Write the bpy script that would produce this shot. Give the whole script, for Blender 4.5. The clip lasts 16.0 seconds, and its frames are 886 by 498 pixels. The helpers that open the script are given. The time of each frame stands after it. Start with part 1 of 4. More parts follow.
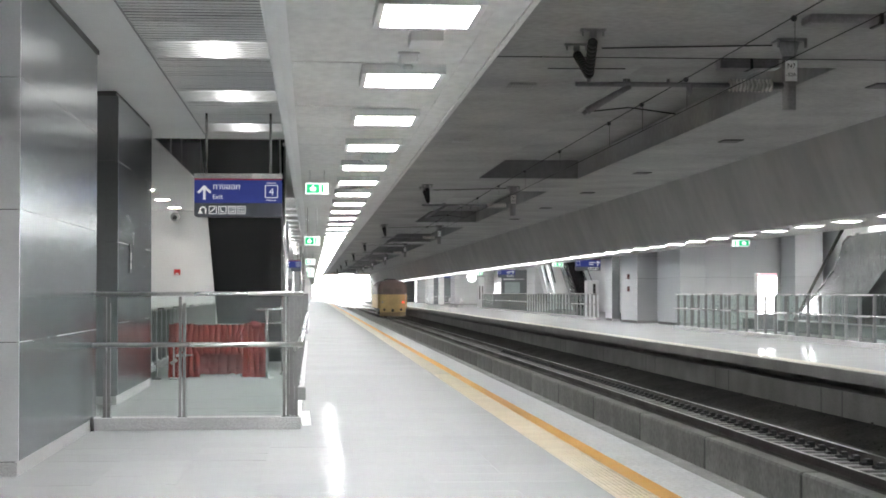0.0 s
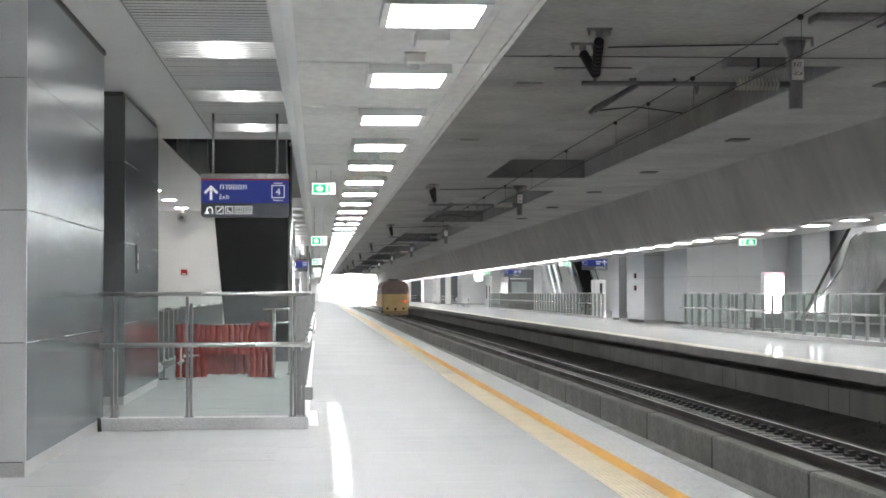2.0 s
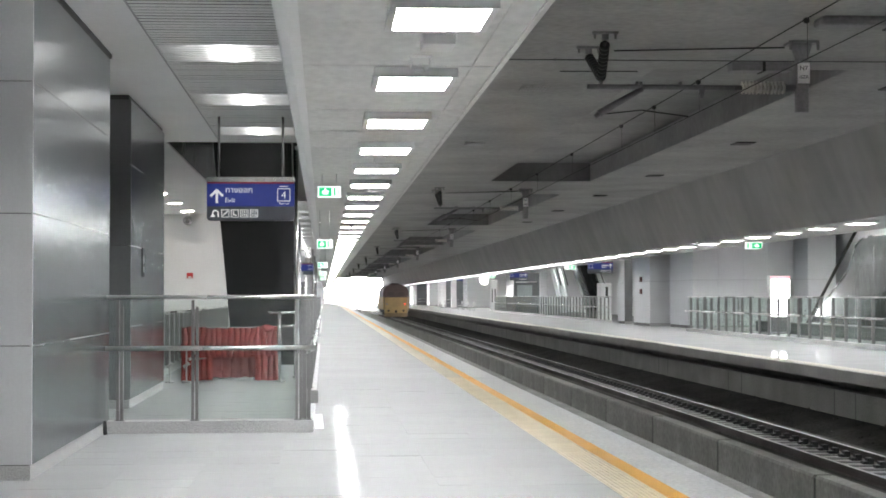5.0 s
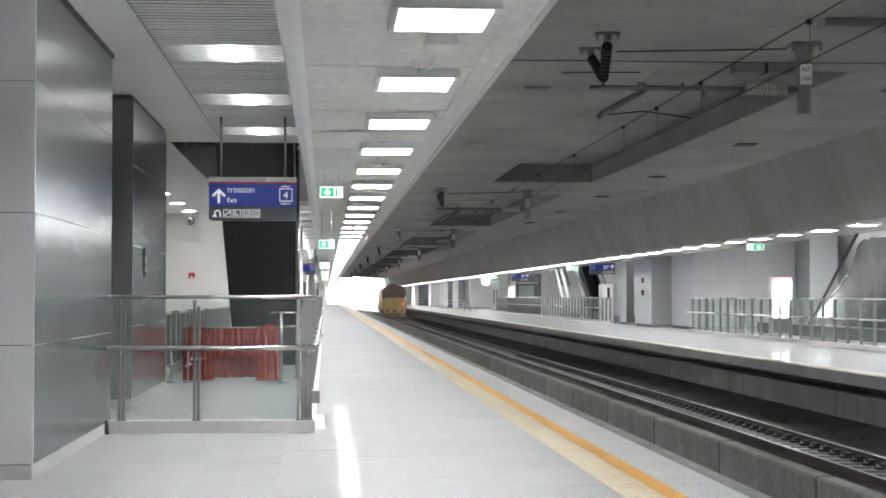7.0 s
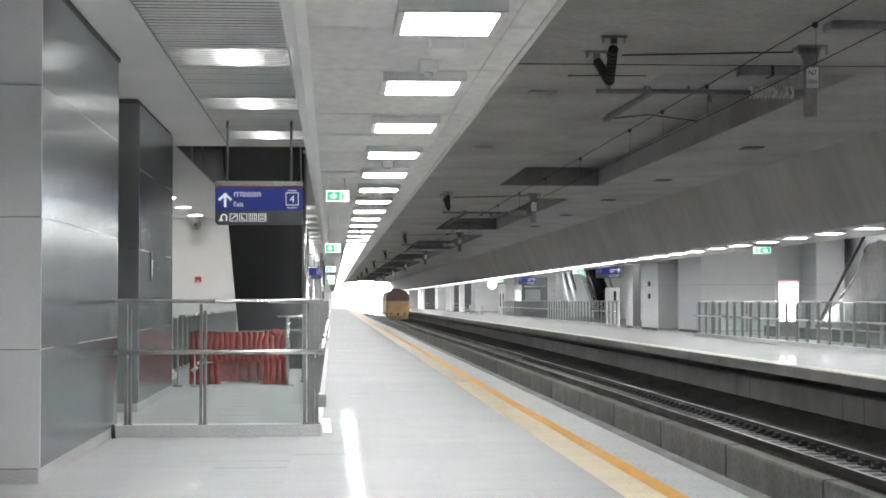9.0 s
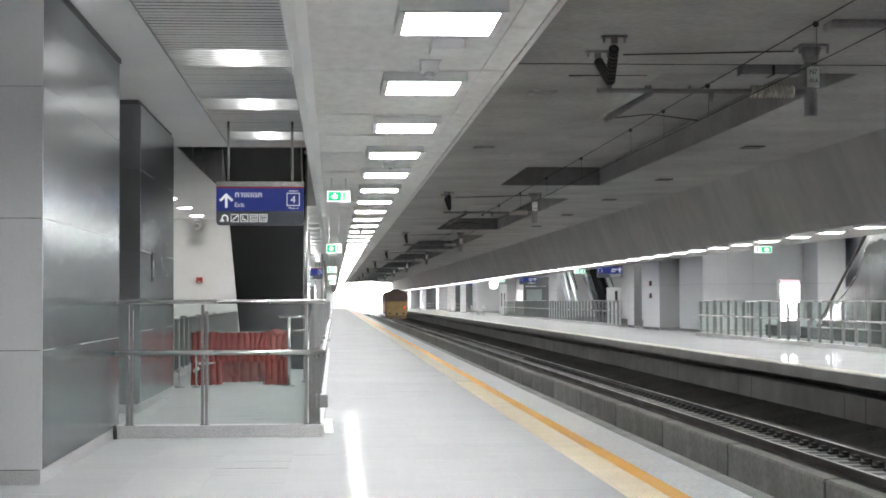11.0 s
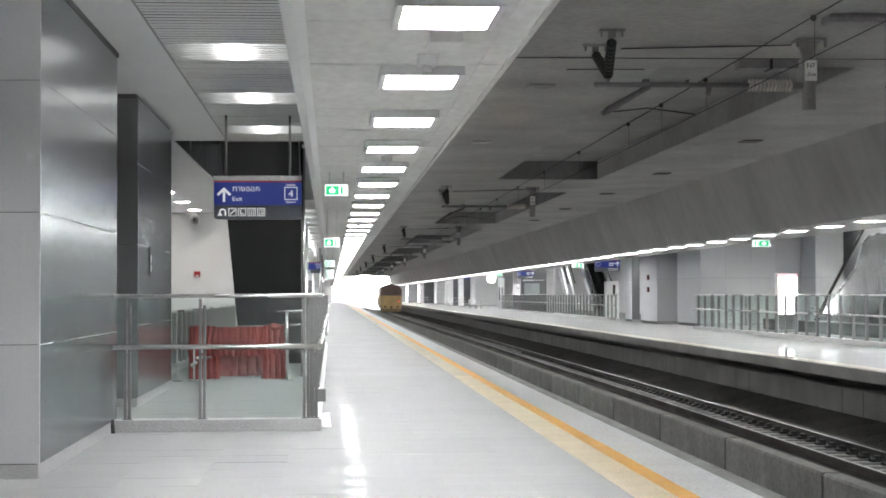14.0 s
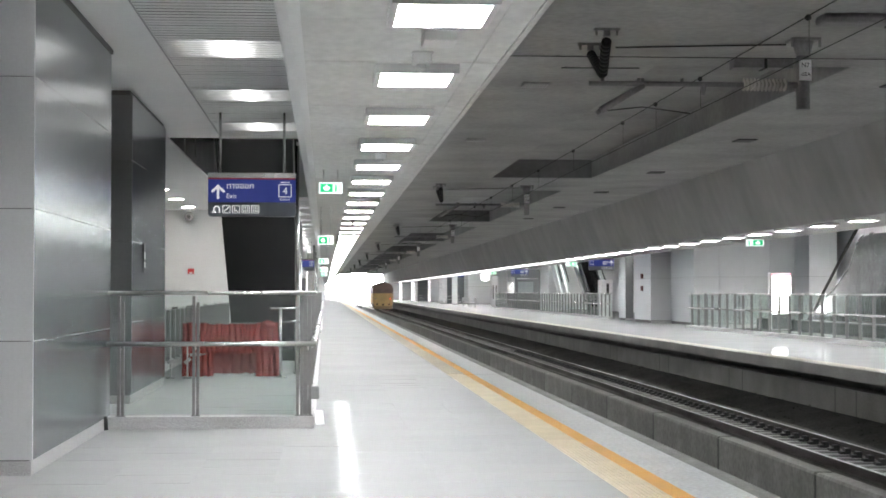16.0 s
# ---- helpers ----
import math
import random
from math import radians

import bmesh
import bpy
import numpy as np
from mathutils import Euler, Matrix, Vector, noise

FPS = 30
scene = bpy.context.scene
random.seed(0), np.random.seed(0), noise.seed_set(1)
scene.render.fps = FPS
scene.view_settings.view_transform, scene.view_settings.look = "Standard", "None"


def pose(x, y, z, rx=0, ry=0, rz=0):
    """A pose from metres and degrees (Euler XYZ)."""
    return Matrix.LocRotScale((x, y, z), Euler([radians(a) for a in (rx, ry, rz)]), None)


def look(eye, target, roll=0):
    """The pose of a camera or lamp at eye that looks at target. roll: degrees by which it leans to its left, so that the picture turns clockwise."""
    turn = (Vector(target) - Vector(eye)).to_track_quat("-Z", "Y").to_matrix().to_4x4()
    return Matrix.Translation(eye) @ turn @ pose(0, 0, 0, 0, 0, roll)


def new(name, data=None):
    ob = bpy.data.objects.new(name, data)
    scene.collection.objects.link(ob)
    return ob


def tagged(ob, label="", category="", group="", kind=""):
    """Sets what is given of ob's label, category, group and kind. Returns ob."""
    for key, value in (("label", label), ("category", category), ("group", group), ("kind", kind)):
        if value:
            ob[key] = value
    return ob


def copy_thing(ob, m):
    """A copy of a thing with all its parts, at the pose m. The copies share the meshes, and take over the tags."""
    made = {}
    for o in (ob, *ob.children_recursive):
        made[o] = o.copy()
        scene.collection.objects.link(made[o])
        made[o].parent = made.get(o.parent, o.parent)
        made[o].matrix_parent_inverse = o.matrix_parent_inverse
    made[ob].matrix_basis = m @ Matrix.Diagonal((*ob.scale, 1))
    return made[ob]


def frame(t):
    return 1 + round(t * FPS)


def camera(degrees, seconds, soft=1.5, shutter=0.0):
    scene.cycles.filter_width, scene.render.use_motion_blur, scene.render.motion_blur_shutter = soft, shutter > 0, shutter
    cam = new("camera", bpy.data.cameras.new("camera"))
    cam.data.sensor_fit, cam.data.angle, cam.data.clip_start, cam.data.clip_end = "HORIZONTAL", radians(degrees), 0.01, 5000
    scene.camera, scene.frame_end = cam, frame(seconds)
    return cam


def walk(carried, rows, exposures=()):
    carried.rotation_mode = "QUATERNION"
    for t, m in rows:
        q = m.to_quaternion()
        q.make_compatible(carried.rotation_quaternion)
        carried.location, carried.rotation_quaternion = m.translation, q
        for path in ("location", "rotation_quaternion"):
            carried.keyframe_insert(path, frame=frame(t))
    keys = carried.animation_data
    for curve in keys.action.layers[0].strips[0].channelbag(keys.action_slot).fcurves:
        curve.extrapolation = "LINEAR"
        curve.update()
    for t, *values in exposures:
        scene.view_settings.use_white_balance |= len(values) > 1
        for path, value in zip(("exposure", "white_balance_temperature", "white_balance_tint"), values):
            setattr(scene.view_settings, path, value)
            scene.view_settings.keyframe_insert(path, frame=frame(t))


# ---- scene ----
cam = camera(29.28, 16.0, soft=1.7)
EYE = (0.0, 0.0, 1.45)
# seconds, turn to the right, tilt up, roll (degrees)
PATH = [
    (0, 4.431, 1.475, 0.033), (0.5, 4.371, 1.567, 0.125), (1, 4.302, 1.513, 0.173), (1.5, 4.213, 1.496, 0.187),
    (2, 4.204, 1.464, 0.152), (2.5, 4.194, 1.487, 0.180), (3, 4.165, 1.513, 0.234), (3.5, 4.118, 1.546, 0.243),
    (4, 4.069, 1.573, 0.256), (6.5, 3.963, 1.584, -0.083), (7, 3.951, 1.597, -0.029), (7.5, 3.922, 1.658, -0.009),
    (8, 3.866, 1.666, 0.052), (8.5, 3.787, 1.721, 0.073), (9, 3.739, 1.722, 0.041), (11.5, 3.678, 1.724, 0.227),
    (12, 3.663, 1.698, 0.247), (12.5, 3.681, 1.660, 0.245), (13, 3.712, 1.574, 0.257), (13.5, 3.758, 1.516, 0.262),
    (14, 3.773, 1.522, 0.208), (14.5, 3.805, 1.508, 0.122), (15, 3.843, 1.509, 0.019), (15.5, 3.909, 1.502, -0.088),
    (16, 3.977, 1.455, -0.018)]


def aim(turn, tilt, roll):
    a, b = radians(turn), radians(tilt)
    way = Vector((math.sin(a) * math.cos(b), math.cos(a) * math.cos(b), math.sin(b)))
    return look(EYE, Vector(EYE) + 10 * way, -roll)


walk(cam, [(t, aim(a, b, c)) for t, a, b, c in PATH])

# ---- daylight beyond the far mouth of the hall ----
world = bpy.data.worlds.new("sky")
scene.world = world
world.use_nodes = True
wn = world.node_tree
sky = wn.nodes.new("ShaderNodeTexSky")
sky.sky_type = "NISHITA"
sky.sun_disc = False
sky.sun_elevation = radians(55)
sky.sun_rotation = radians(20)
sky.air_density, sky.dust_density = 1.5, 3.0
wn.links.new(sky.outputs[0], wn.nodes["Background"].inputs[0])
wn.nodes["Background"].inputs[1].default_value = 0.15
sun = new("sun", bpy.data.lights.new("sun", "SUN"))
sun.data.energy, sun.data.angle, sun.data.color = 4.0, radians(0.5), (1.0, 0.96, 0.9)
sun.matrix_world = look((0, 0, 60), (-14, -38, 0))
scene.view_settings.exposure = 1.48

# ---- materials ----


def mat(name, base, rough=0.5, metal=0.0, grain=0.08, scale=8.0, bump=0.0, stain=0.08, stain_scale=0.6,
        emit=None, glow=0.0, spread=0.0, coat=0.0, stretch=(1, 1, 1), rough_var=0.1):
    m = bpy.data.materials.new(name)
    m.use_nodes = True
    nt = m.node_tree
    b = nt.nodes["Principled BSDF"]
    b.inputs["Roughness"].default_value = rough
    b.inputs["Metallic"].default_value = metal
    b.inputs["Coat Weight"].default_value = coat
    tc = nt.nodes.new("ShaderNodeTexCoord")
    mp = nt.nodes.new("ShaderNodeMapping")
    mp.inputs["Scale"].default_value = stretch
    nt.links.new(tc.outputs["Object"], mp.inputs[0])
    n1 = nt.nodes.new("ShaderNodeTexNoise")
    n1.inputs["Scale"].default_value, n1.inputs["Detail"].default_value = scale, 6
    n2 = nt.nodes.new("ShaderNodeTexNoise")
    n2.inputs["Scale"].default_value, n2.inputs["Detail"].default_value = stain_scale, 4
    nt.links.new(mp.outputs[0], n1.inputs[0])
    nt.links.new(mp.outputs[0], n2.inputs[0])
    val = None
    for node, amount in ((n1, grain), (n2, stain)):
        r = nt.nodes.new("ShaderNodeMapRange")
        r.inputs[1].default_value, r.inputs[2].default_value = 0.3, 0.7
        r.inputs[3].default_value, r.inputs[4].default_value = 1 - amount, 1 + amount
        nt.links.new(node.outputs[0], r.inputs[0])
        if val is None:
            val = r.outputs[0]
        else:
            mu = nt.nodes.new("ShaderNodeMath")
            mu.operation = "MULTIPLY"
            nt.links.new(val, mu.inputs[0])
            nt.links.new(r.outputs[0], mu.inputs[1])
            val = mu.outputs[0]
    if spread:
        oi = nt.nodes.new("ShaderNodeObjectInfo")
        r = nt.nodes.new("ShaderNodeMapRange")
        r.inputs[3].default_value, r.inputs[4].default_value = 1 - spread, 1 + spread
        nt.links.new(oi.outputs["Random"], r.inputs[0])
        mu = nt.nodes.new("ShaderNodeMath")
        mu.operation = "MULTIPLY"
        nt.links.new(val, mu.inputs[0])
        nt.links.new(r.outputs[0], mu.inputs[1])
        val = mu.outputs[0]
    mix = nt.nodes.new("ShaderNodeVectorMath")
    mix.operation = "SCALE"
    mix.inputs[0].default_value = base
    nt.links.new(val, mix.inputs["Scale"])
    nt.links.new(mix.outputs[0], b.inputs["Base Color"])
    if rough_var:
        r = nt.nodes.new("ShaderNodeMapRange")
        r.inputs[1].default_value, r.inputs[2].default_value = 0.3, 0.7
        r.inputs[3].default_value = max(0.02, rough * (1 - rough_var * 2))
        r.inputs[4].default_value = min(1, rough * (1 + rough_var * 2))
        nt.links.new(n2.outputs[0], r.inputs[0])
        nt.links.new(r.outputs[0], b.inputs["Roughness"])
    if bump:
        bp = nt.nodes.new("ShaderNodeBump")
        bp.inputs["Strength"].default_value, bp.inputs["Distance"].default_value = bump, 0.01
        nt.links.new(n1.outputs[0], bp.inputs["Height"])
        nt.links.new(bp.outputs[0], b.inputs["Normal"])
    if emit:
        b.inputs["Emission Color"].default_value = (*emit, 1)
        b.inputs["Emission Strength"].default_value = glow
    return m


def glass(name, tint, rough=0.03, clear=0.98):
    m = bpy.data.materials.new(name)
    m.use_nodes = True
    nt = m.node_tree
    nt.nodes.remove(nt.nodes["Principled BSDF"])
    tr = nt.nodes.new("ShaderNodeBsdfTransparent")
    tr.inputs[0].default_value = (*tint, 1)
    gl = nt.nodes.new("ShaderNodeBsdfGlossy")
    gl.inputs["Roughness"].default_value = rough
    a = nt.nodes.new("ShaderNodeMixShader")
    a.inputs[0].default_value = 0.07
    nt.links.new(tr.outputs[0], a.inputs[1])
    nt.links.new(gl.outputs[0], a.inputs[2])
    df = nt.nodes.new("ShaderNodeBsdfDiffuse")
    df.inputs[0].default_value = (0.55, 0.62, 0.6, 1)
    c = nt.nodes.new("ShaderNodeMixShader")
    c.inputs[0].default_value = 1 - clear
    nt.links.new(a.outputs[0], c.inputs[1])
    nt.links.new(df.outputs[0], c.inputs[2])
    nt.links.new(c.outputs[0], nt.nodes["Material Output"].inputs[0])
    return m


M_DULL = mat("dusty_floor_tile", (0.405, 0.406, 0.403), 0.7, grain=0.02, scale=60, stain=0.05, stain_scale=0.5)
M_DULL.node_tree.nodes["Principled BSDF"].inputs["Specular IOR Level"].default_value = 0.0
M_TILE = mat("polished_floor_tile", (0.425, 0.427, 0.425), 0.6, grain=0.02, scale=60, stain=0.05, stain_scale=0.7, spread=0.02, coat=0.06)
M_TILE.node_tree.nodes["Principled BSDF"].inputs["Specular IOR Level"].default_value = 0.0
M_TILE.node_tree.nodes["Principled BSDF"].inputs["Coat Roughness"].default_value = 0.03
TN = M_TILE.node_tree
TN.nodes["Principled BSDF"].inputs["Coat IOR"].default_value = 1.22
wave = TN.nodes.new("ShaderNodeTexNoise")
wave.inputs["Scale"].default_value, wave.inputs["Detail"].default_value = 5.0, 3
place = TN.nodes.new("ShaderNodeNewGeometry")
TN.links.new(place.outputs["Position"], wave.inputs[0])
ripple = TN.nodes.new("ShaderNodeBump")
ripple.inputs["Strength"].default_value, ripple.inputs["Distance"].default_value = 0.011, 0.004
TN.links.new(wave.outputs[0], ripple.inputs["Height"])
TN.links.new(ripple.outputs[0], TN.nodes["Principled BSDF"].inputs["Coat Normal"])
M_PALE = mat("pale_tactile_tile", (0.41, 0.375, 0.315), 0.5, grain=0.06, scale=40, stain=0.08)
M_GRANITE = mat("grey_granite", (0.46, 0.46, 0.46), 0.5, grain=0.25, scale=90, bump=0.05)
M_TACTILE = mat("cream_tactile_tile", (0.66, 0.585, 0.45), 0.45, grain=0.06, scale=40, stain=0.12, stain_scale=1.5, spread=0.05)
M_ORANGE = mat("orange_line_tile", (0.72, 0.39, 0.10), 0.4, grain=0.06, scale=40, stain=0.1, stain_scale=1.2, spread=0.04)
M_CONC = mat("raw_concrete", (0.25, 0.25, 0.238), 0.85, grain=0.12, scale=20, stain=0.2, stain_scale=0.8, bump=0.15)
M_CONC_L = mat("ceiling_concrete", (0.66, 0.66, 0.645), 0.85, grain=0.08, scale=14, stain=0.1, stain_scale=0.35, bump=0.08, stretch=(1, 0.4, 1))
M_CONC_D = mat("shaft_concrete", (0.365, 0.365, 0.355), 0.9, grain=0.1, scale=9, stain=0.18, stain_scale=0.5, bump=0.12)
M_BED = mat("dark_track_bed", (0.075, 0.073, 0.07), 0.95, grain=0.35, scale=30, stain=0.3, stain_scale=0.7, bump=0.6)
M_SLEEPER = mat("sleeper_concrete", (0.30, 0.295, 0.285), 0.8, grain=0.15, scale=25, spread=0.08)
M_RAIL = mat("rusty_rail_steel", (0.07, 0.06, 0.055), 0.6, 0.6, grain=0.3, scale=30)
M_RAILTOP = mat("polished_rail_head", (0.30, 0.295, 0.29), 0.4, 1.0, grain=0.1, scale=30)
M_WHITE = mat("white_paint", (0.74, 0.74, 0.74), 0.6, grain=0.03, scale=20, stain=0.04)
M_SOFFIT = mat("white_soffit_board", (0.80, 0.80, 0.80), 0.55, grain=0.03, scale=20, stain=0.05)
M_SLAT = mat("white_metal_slat", (0.76, 0.76, 0.75), 0.4, 0.0, grain=0.04, scale=20, stain=0.05)
M_PANEL = mat("brushed_metal_panel", (0.29, 0.315, 0.33), 0.25, 0.92, grain=0.03, scale=50, stain=0.05, stain_scale=0.9, spread=0.03, rough_var=0.0)
# Lightened so the opposite blocks' side faces hold the lamp light in their colour.
M_PANEL_B = mat("lightened_brushed_steel", (0.58, 0.60, 0.62), 0.42, 0.7, grain=0.03, scale=40, stain=0.05, spread=0.02, stretch=(1, 1, 0.15))
M_PANEL_F = mat("satin_aluminium_panel", (0.64, 0.645, 0.655), 0.5, 0.12, grain=0.03, scale=40, stain=0.04, spread=0.02)
M_PANEL_D = mat("dark_metal_panel", (0.23, 0.235, 0.24), 0.4, 0.6, grain=0.05, scale=30, spread=0.03)
M_JOINT = mat("dark_joint", (0.12, 0.12, 0.12), 0.8)
M_STEEL = mat("brushed_stainless_steel", (0.58, 0.58, 0.57), 0.28, 1.0, grain=0.05, scale=60, stretch=(1, 1, 0.1))
M_STEEL_D = mat("grey_steel", (0.34, 0.34, 0.34), 0.45, 0.7, grain=0.08, scale=30)
M_POST = mat("dark_satin_steel", (0.24, 0.24, 0.24), 0.4, 0.7, grain=0.08, scale=30)
M_GLASS = glass("green_tinted_glass", (0.95, 0.98, 0.97), clear=0.991)
M_BLACK = mat("glossy_black_cladding", (0.008, 0.008, 0.009), 0.09, grain=0.05, scale=2.2, stain=0.08, stain_scale=0.6, rough_var=0.0, bump=1.0, stretch=(2.6, 0.2, 0.2))
M_BLACK.node_tree.nodes["Principled BSDF"].inputs["Specular IOR Level"].default_value = 0.32
M_CAT = mat("weathered_line_steel", (0.26, 0.26, 0.26), 0.55, 0.5, grain=0.15, scale=20)
M_WIRE = mat("dull_wire", (0.06, 0.06, 0.06), 0.6, 0.4)
M_LIP = mat("pale_edge_concrete", (0.38, 0.38, 0.365), 0.8, grain=0.1, scale=25, stain=0.15, stain_scale=0.8, bump=0.1)
M_ALARM = mat("dull_dark_red_box", (0.10, 0.02, 0.02), 0.5)
M_DARK = mat("dark_iron", (0.035, 0.035, 0.035), 0.6, 0.3, grain=0.2, scale=20)
M_PORC = mat("pale_porcelain", (0.6, 0.58, 0.53), 0.3)
# A faint emission is added to the blue sign faces and white lettering.
M_BLUE = mat("blue_sign_face", (0.022, 0.036, 0.20), 0.35, stain=0.03, emit=(0.03, 0.05, 0.30), glow=0.12)
M_SIGNGREY = mat("grey_sign_band", (0.10, 0.11, 0.13), 0.4, stain=0.03)
M_SIGNRED = mat("red_sign_stripe", (0.45, 0.03, 0.04), 0.4)
M_SIGNWHITE = mat("white_sign_lettering", (0.85, 0.85, 0.85), 0.5, emit=(1, 1, 1), glow=0.15)
M_GREEN = mat("green_exit_face", (0.0, 0.26, 0.09), 0.4, emit=(0.0, 0.42, 0.15), glow=0.45)
M_EXITWHITE = mat("lit_white_exit_face", (0.85, 0.9, 0.87), 0.4, emit=(0.9, 1, 0.95), glow=0.55)
M_LAMP = mat("lit_lamp_diffuser", (0.9, 0.9, 0.9), 0.4, emit=(0.98, 0.99, 1.0), glow=26.0)
M_SPOT = mat("lit_downlight", (0.9, 0.9, 0.9), 0.4, emit=(1.0, 0.97, 0.92), glow=52.0)
M_ADVERT = mat("lit_panel_face", (0.9, 0.9, 0.9), 0.4, emit=(1.0, 0.97, 0.98), glow=6.0)
M_NET = mat("orange_red_net_cloth", (0.30, 0.034, 0.024), 0.8, grain=0.25, scale=60, stain=0.25, stain_scale=3, bump=0.3)
# Train yellow and maroon are paled and dulled to carry the haze.
M_YELLOW = mat("hazed_yellow_paint", (0.52, 0.37, 0.17), 0.5, stain=0.15, stain_scale=1)
M_MAROON = mat("hazed_maroon_paint", (0.20, 0.145, 0.13), 0.45, stain=0.15)
M_ROOFGREY = mat("sooty_roof_paint", (0.07, 0.06, 0.06), 0.7, stain=0.2)
M_TAIL = mat("red_tail_lamp", (0.6, 0.02, 0.01), 0.3, emit=(1, 0.03, 0.015), glow=3.0)
M_WINDOW = mat("dark_window_glass", (0.03, 0.035, 0.04), 0.08)
M_RED = mat("red_alarm_paint", (0.45, 0.02, 0.02), 0.4)
M_GROUND = mat("pale_gravel_ground", (0.35, 0.33, 0.30), 0.95, grain=0.3, scale=3, stain=0.2, stain_scale=0.05)
M_PAPER = mat("white_paper_notice", (0.9, 0.9, 0.9), 0.7)

for dry in (M_BED, M_SLEEPER, M_CONC, M_CONC_D, M_PALE, M_LIP, M_TACTILE, M_ORANGE):
    dry.node_tree.nodes["Principled BSDF"].inputs["Specular IOR Level"].default_value = 0.08

# ---- building blocks ----


def box(bm, x0, x1, y0, y1, z0, z1):
    vs = [bm.verts.new((x, y, z)) for z in (z0, z1) for y in (y0, y1) for x in (x0, x1)]
    for f in ((0, 2, 3, 1), (4, 5, 7, 6), (0, 1, 5, 4), (2, 6, 7, 3), (0, 4, 6, 2), (1, 3, 7, 5)):
        bm.faces.new([vs[i] for i in f])
    return bm


def bx(x0, x1, y0, y1, z0, z1, bevel=0.0):
    bm = box(bmesh.new(), x0, x1, y0, y1, z0, z1)
    if bevel:
        bmesh.ops.bevel(bm, geom=bm.edges[:], offset=bevel, segments=2, affect="EDGES", profile=0.6)
    return bm


def tube(bm, a, b, r, n=10, r2=None):
    a, b = Vector(a), Vector(b)
    d = b - a
    q = d.to_track_quat("Z", "Y").to_matrix()
    r2 = r if r2 is None else r2
    rings = []
    for p, rr in ((a, r), (b, r2)):
        rings.append([bm.verts.new(p + q @ Vector((rr * math.cos(2 * math.pi * i / n), rr * math.sin(2 * math.pi * i / n), 0))) for i in range(n)])
    for i in range(n):
        j = (i + 1) % n
        f = bm.faces.new((rings[0][i], rings[0][j], rings[1][j], rings[1][i]))
        f.smooth = True
    bm.faces.new(rings[0][::-1])
    bm.faces.new(rings[1])
    return bm


def rod(a, b, r, n=10, r2=None):
    return tube(bmesh.new(), a, b, r, n, r2)


def ex(profile, y0, y1, axis="y"):
    """A prism: the (x, z) outline drawn along y, or the (y, z) outline along x."""
    bm = bmesh.new()
    put = (lambda p, s: (p[0], s, p[1])) if axis == "y" else (lambda p, s: (s, p[0], p[1]))
    a = [bm.verts.new(put(p, y0)) for p in profile]
    b = [bm.verts.new(put(p, y1)) for p in profile]
    n = len(profile)
    for i in range(n):
        j = (i + 1) % n
        bm.faces.new((a[i], a[j], b[j], b[i]))
    bm.faces.new(a[::-1])
    bm.faces.new(b)
    bmesh.ops.recalc_face_normals(bm, faces=bm.faces[:])
    return bm


def mesh_of(name, bm, material):
    me = bpy.data.meshes.new(name)
    bm.to_mesh(me)
    bm.free()
    for m in material if isinstance(material, (list, tuple)) else [material]:
        me.materials.append(m)
    return me


def part(name, bm, material, parent=None, label=""):
    ob = new(name, mesh_of(name, bm, material))
    if parent is not None:
        ob.parent = parent
    if label:
        ob["label"] = label
    return ob


def setting(name, bm, material, label, category):
    return tagged(part(name, bm, material), label, category, kind="structure")


def thing(name, label, category, at=(0, 0, 0), group=""):
    ob = new(name)
    ob.location = at
    return tagged(ob, label, category, group)


def piece(name, me, parent, at=(0, 0, 0)):
    ob = new(name, me)
    ob.parent = parent
    ob.location = at
    return ob

# ---- levels ----
END = 318.0   # far mouth of the hall
ZL = 2.95     # bulkhead that carries the platform lamps
ZS = 4.07     # soffit of the side bay
ZC = 4.75     # slab over the tracks
ZP = 5.28     # top of the pockets in that slab
ZR = -1.05    # rail heads
TOP = 5.6
MASTS = [22.0 + 30.5 * k for k in range(-1, 10)]

# ---- the large structure ----
ground = bmesh.new()
box(ground, -2500, 2500, END - 3, 4500, -2.2, -1.62)
box(ground, -40, 60, -30, END - 3, -2.2, -1.62)
setting("ground", ground, M_GROUND, "pale gravel ground reaching to the bright horizon", "ground")
setting("backdrop", bx(-900, 900, 1500, 1502, -2, 420), mat("hazy_white_sky", (0.8, 0.8, 0.8), 1.0, emit=(1.0, 0.98, 0.97), glow=26.0),
        "white overexposed hazy daylight", "sky")

floor = bmesh.new()
box(floor, -9, 3.06, -6, 9.95, -1.6, 0)
box(floor, -9, 3.06, 9.95, 30.0, -1.6, -0.012)
box(floor, -9, 3.06, 30.0, 352, -1.6, 0)
box(floor, -9, -3.55, 9.95, 30.0, -0.012, 0)
floor = setting("floor", floor, M_DULL, "polished pale grey platform floor with glossy tiles", "floor")
nose = ex([(3.06, -0.04), (3.10, -0.022), (3.17, -0.015), (3.28, -0.028), (3.35, -0.06), (3.375, -0.11), (3.35, -0.17), (3.28, -0.21), (3.24, -0.30), (3.06, -0.30)], -6, 352)
setting("platform_edge", nose, mat("worn_edge_concrete", (0.25, 0.25, 0.235), 0.9, grain=0.2, scale=20, stain=0.3, stain_scale=1.2, bump=0.25), "worn rounded grey concrete platform edge", "platform edge")
setting("wall_platform", bx(2.9, 3.059, -6, 352, -1.62, -0.3), M_CONC, "grey concrete wall under the platform edge", "wall")

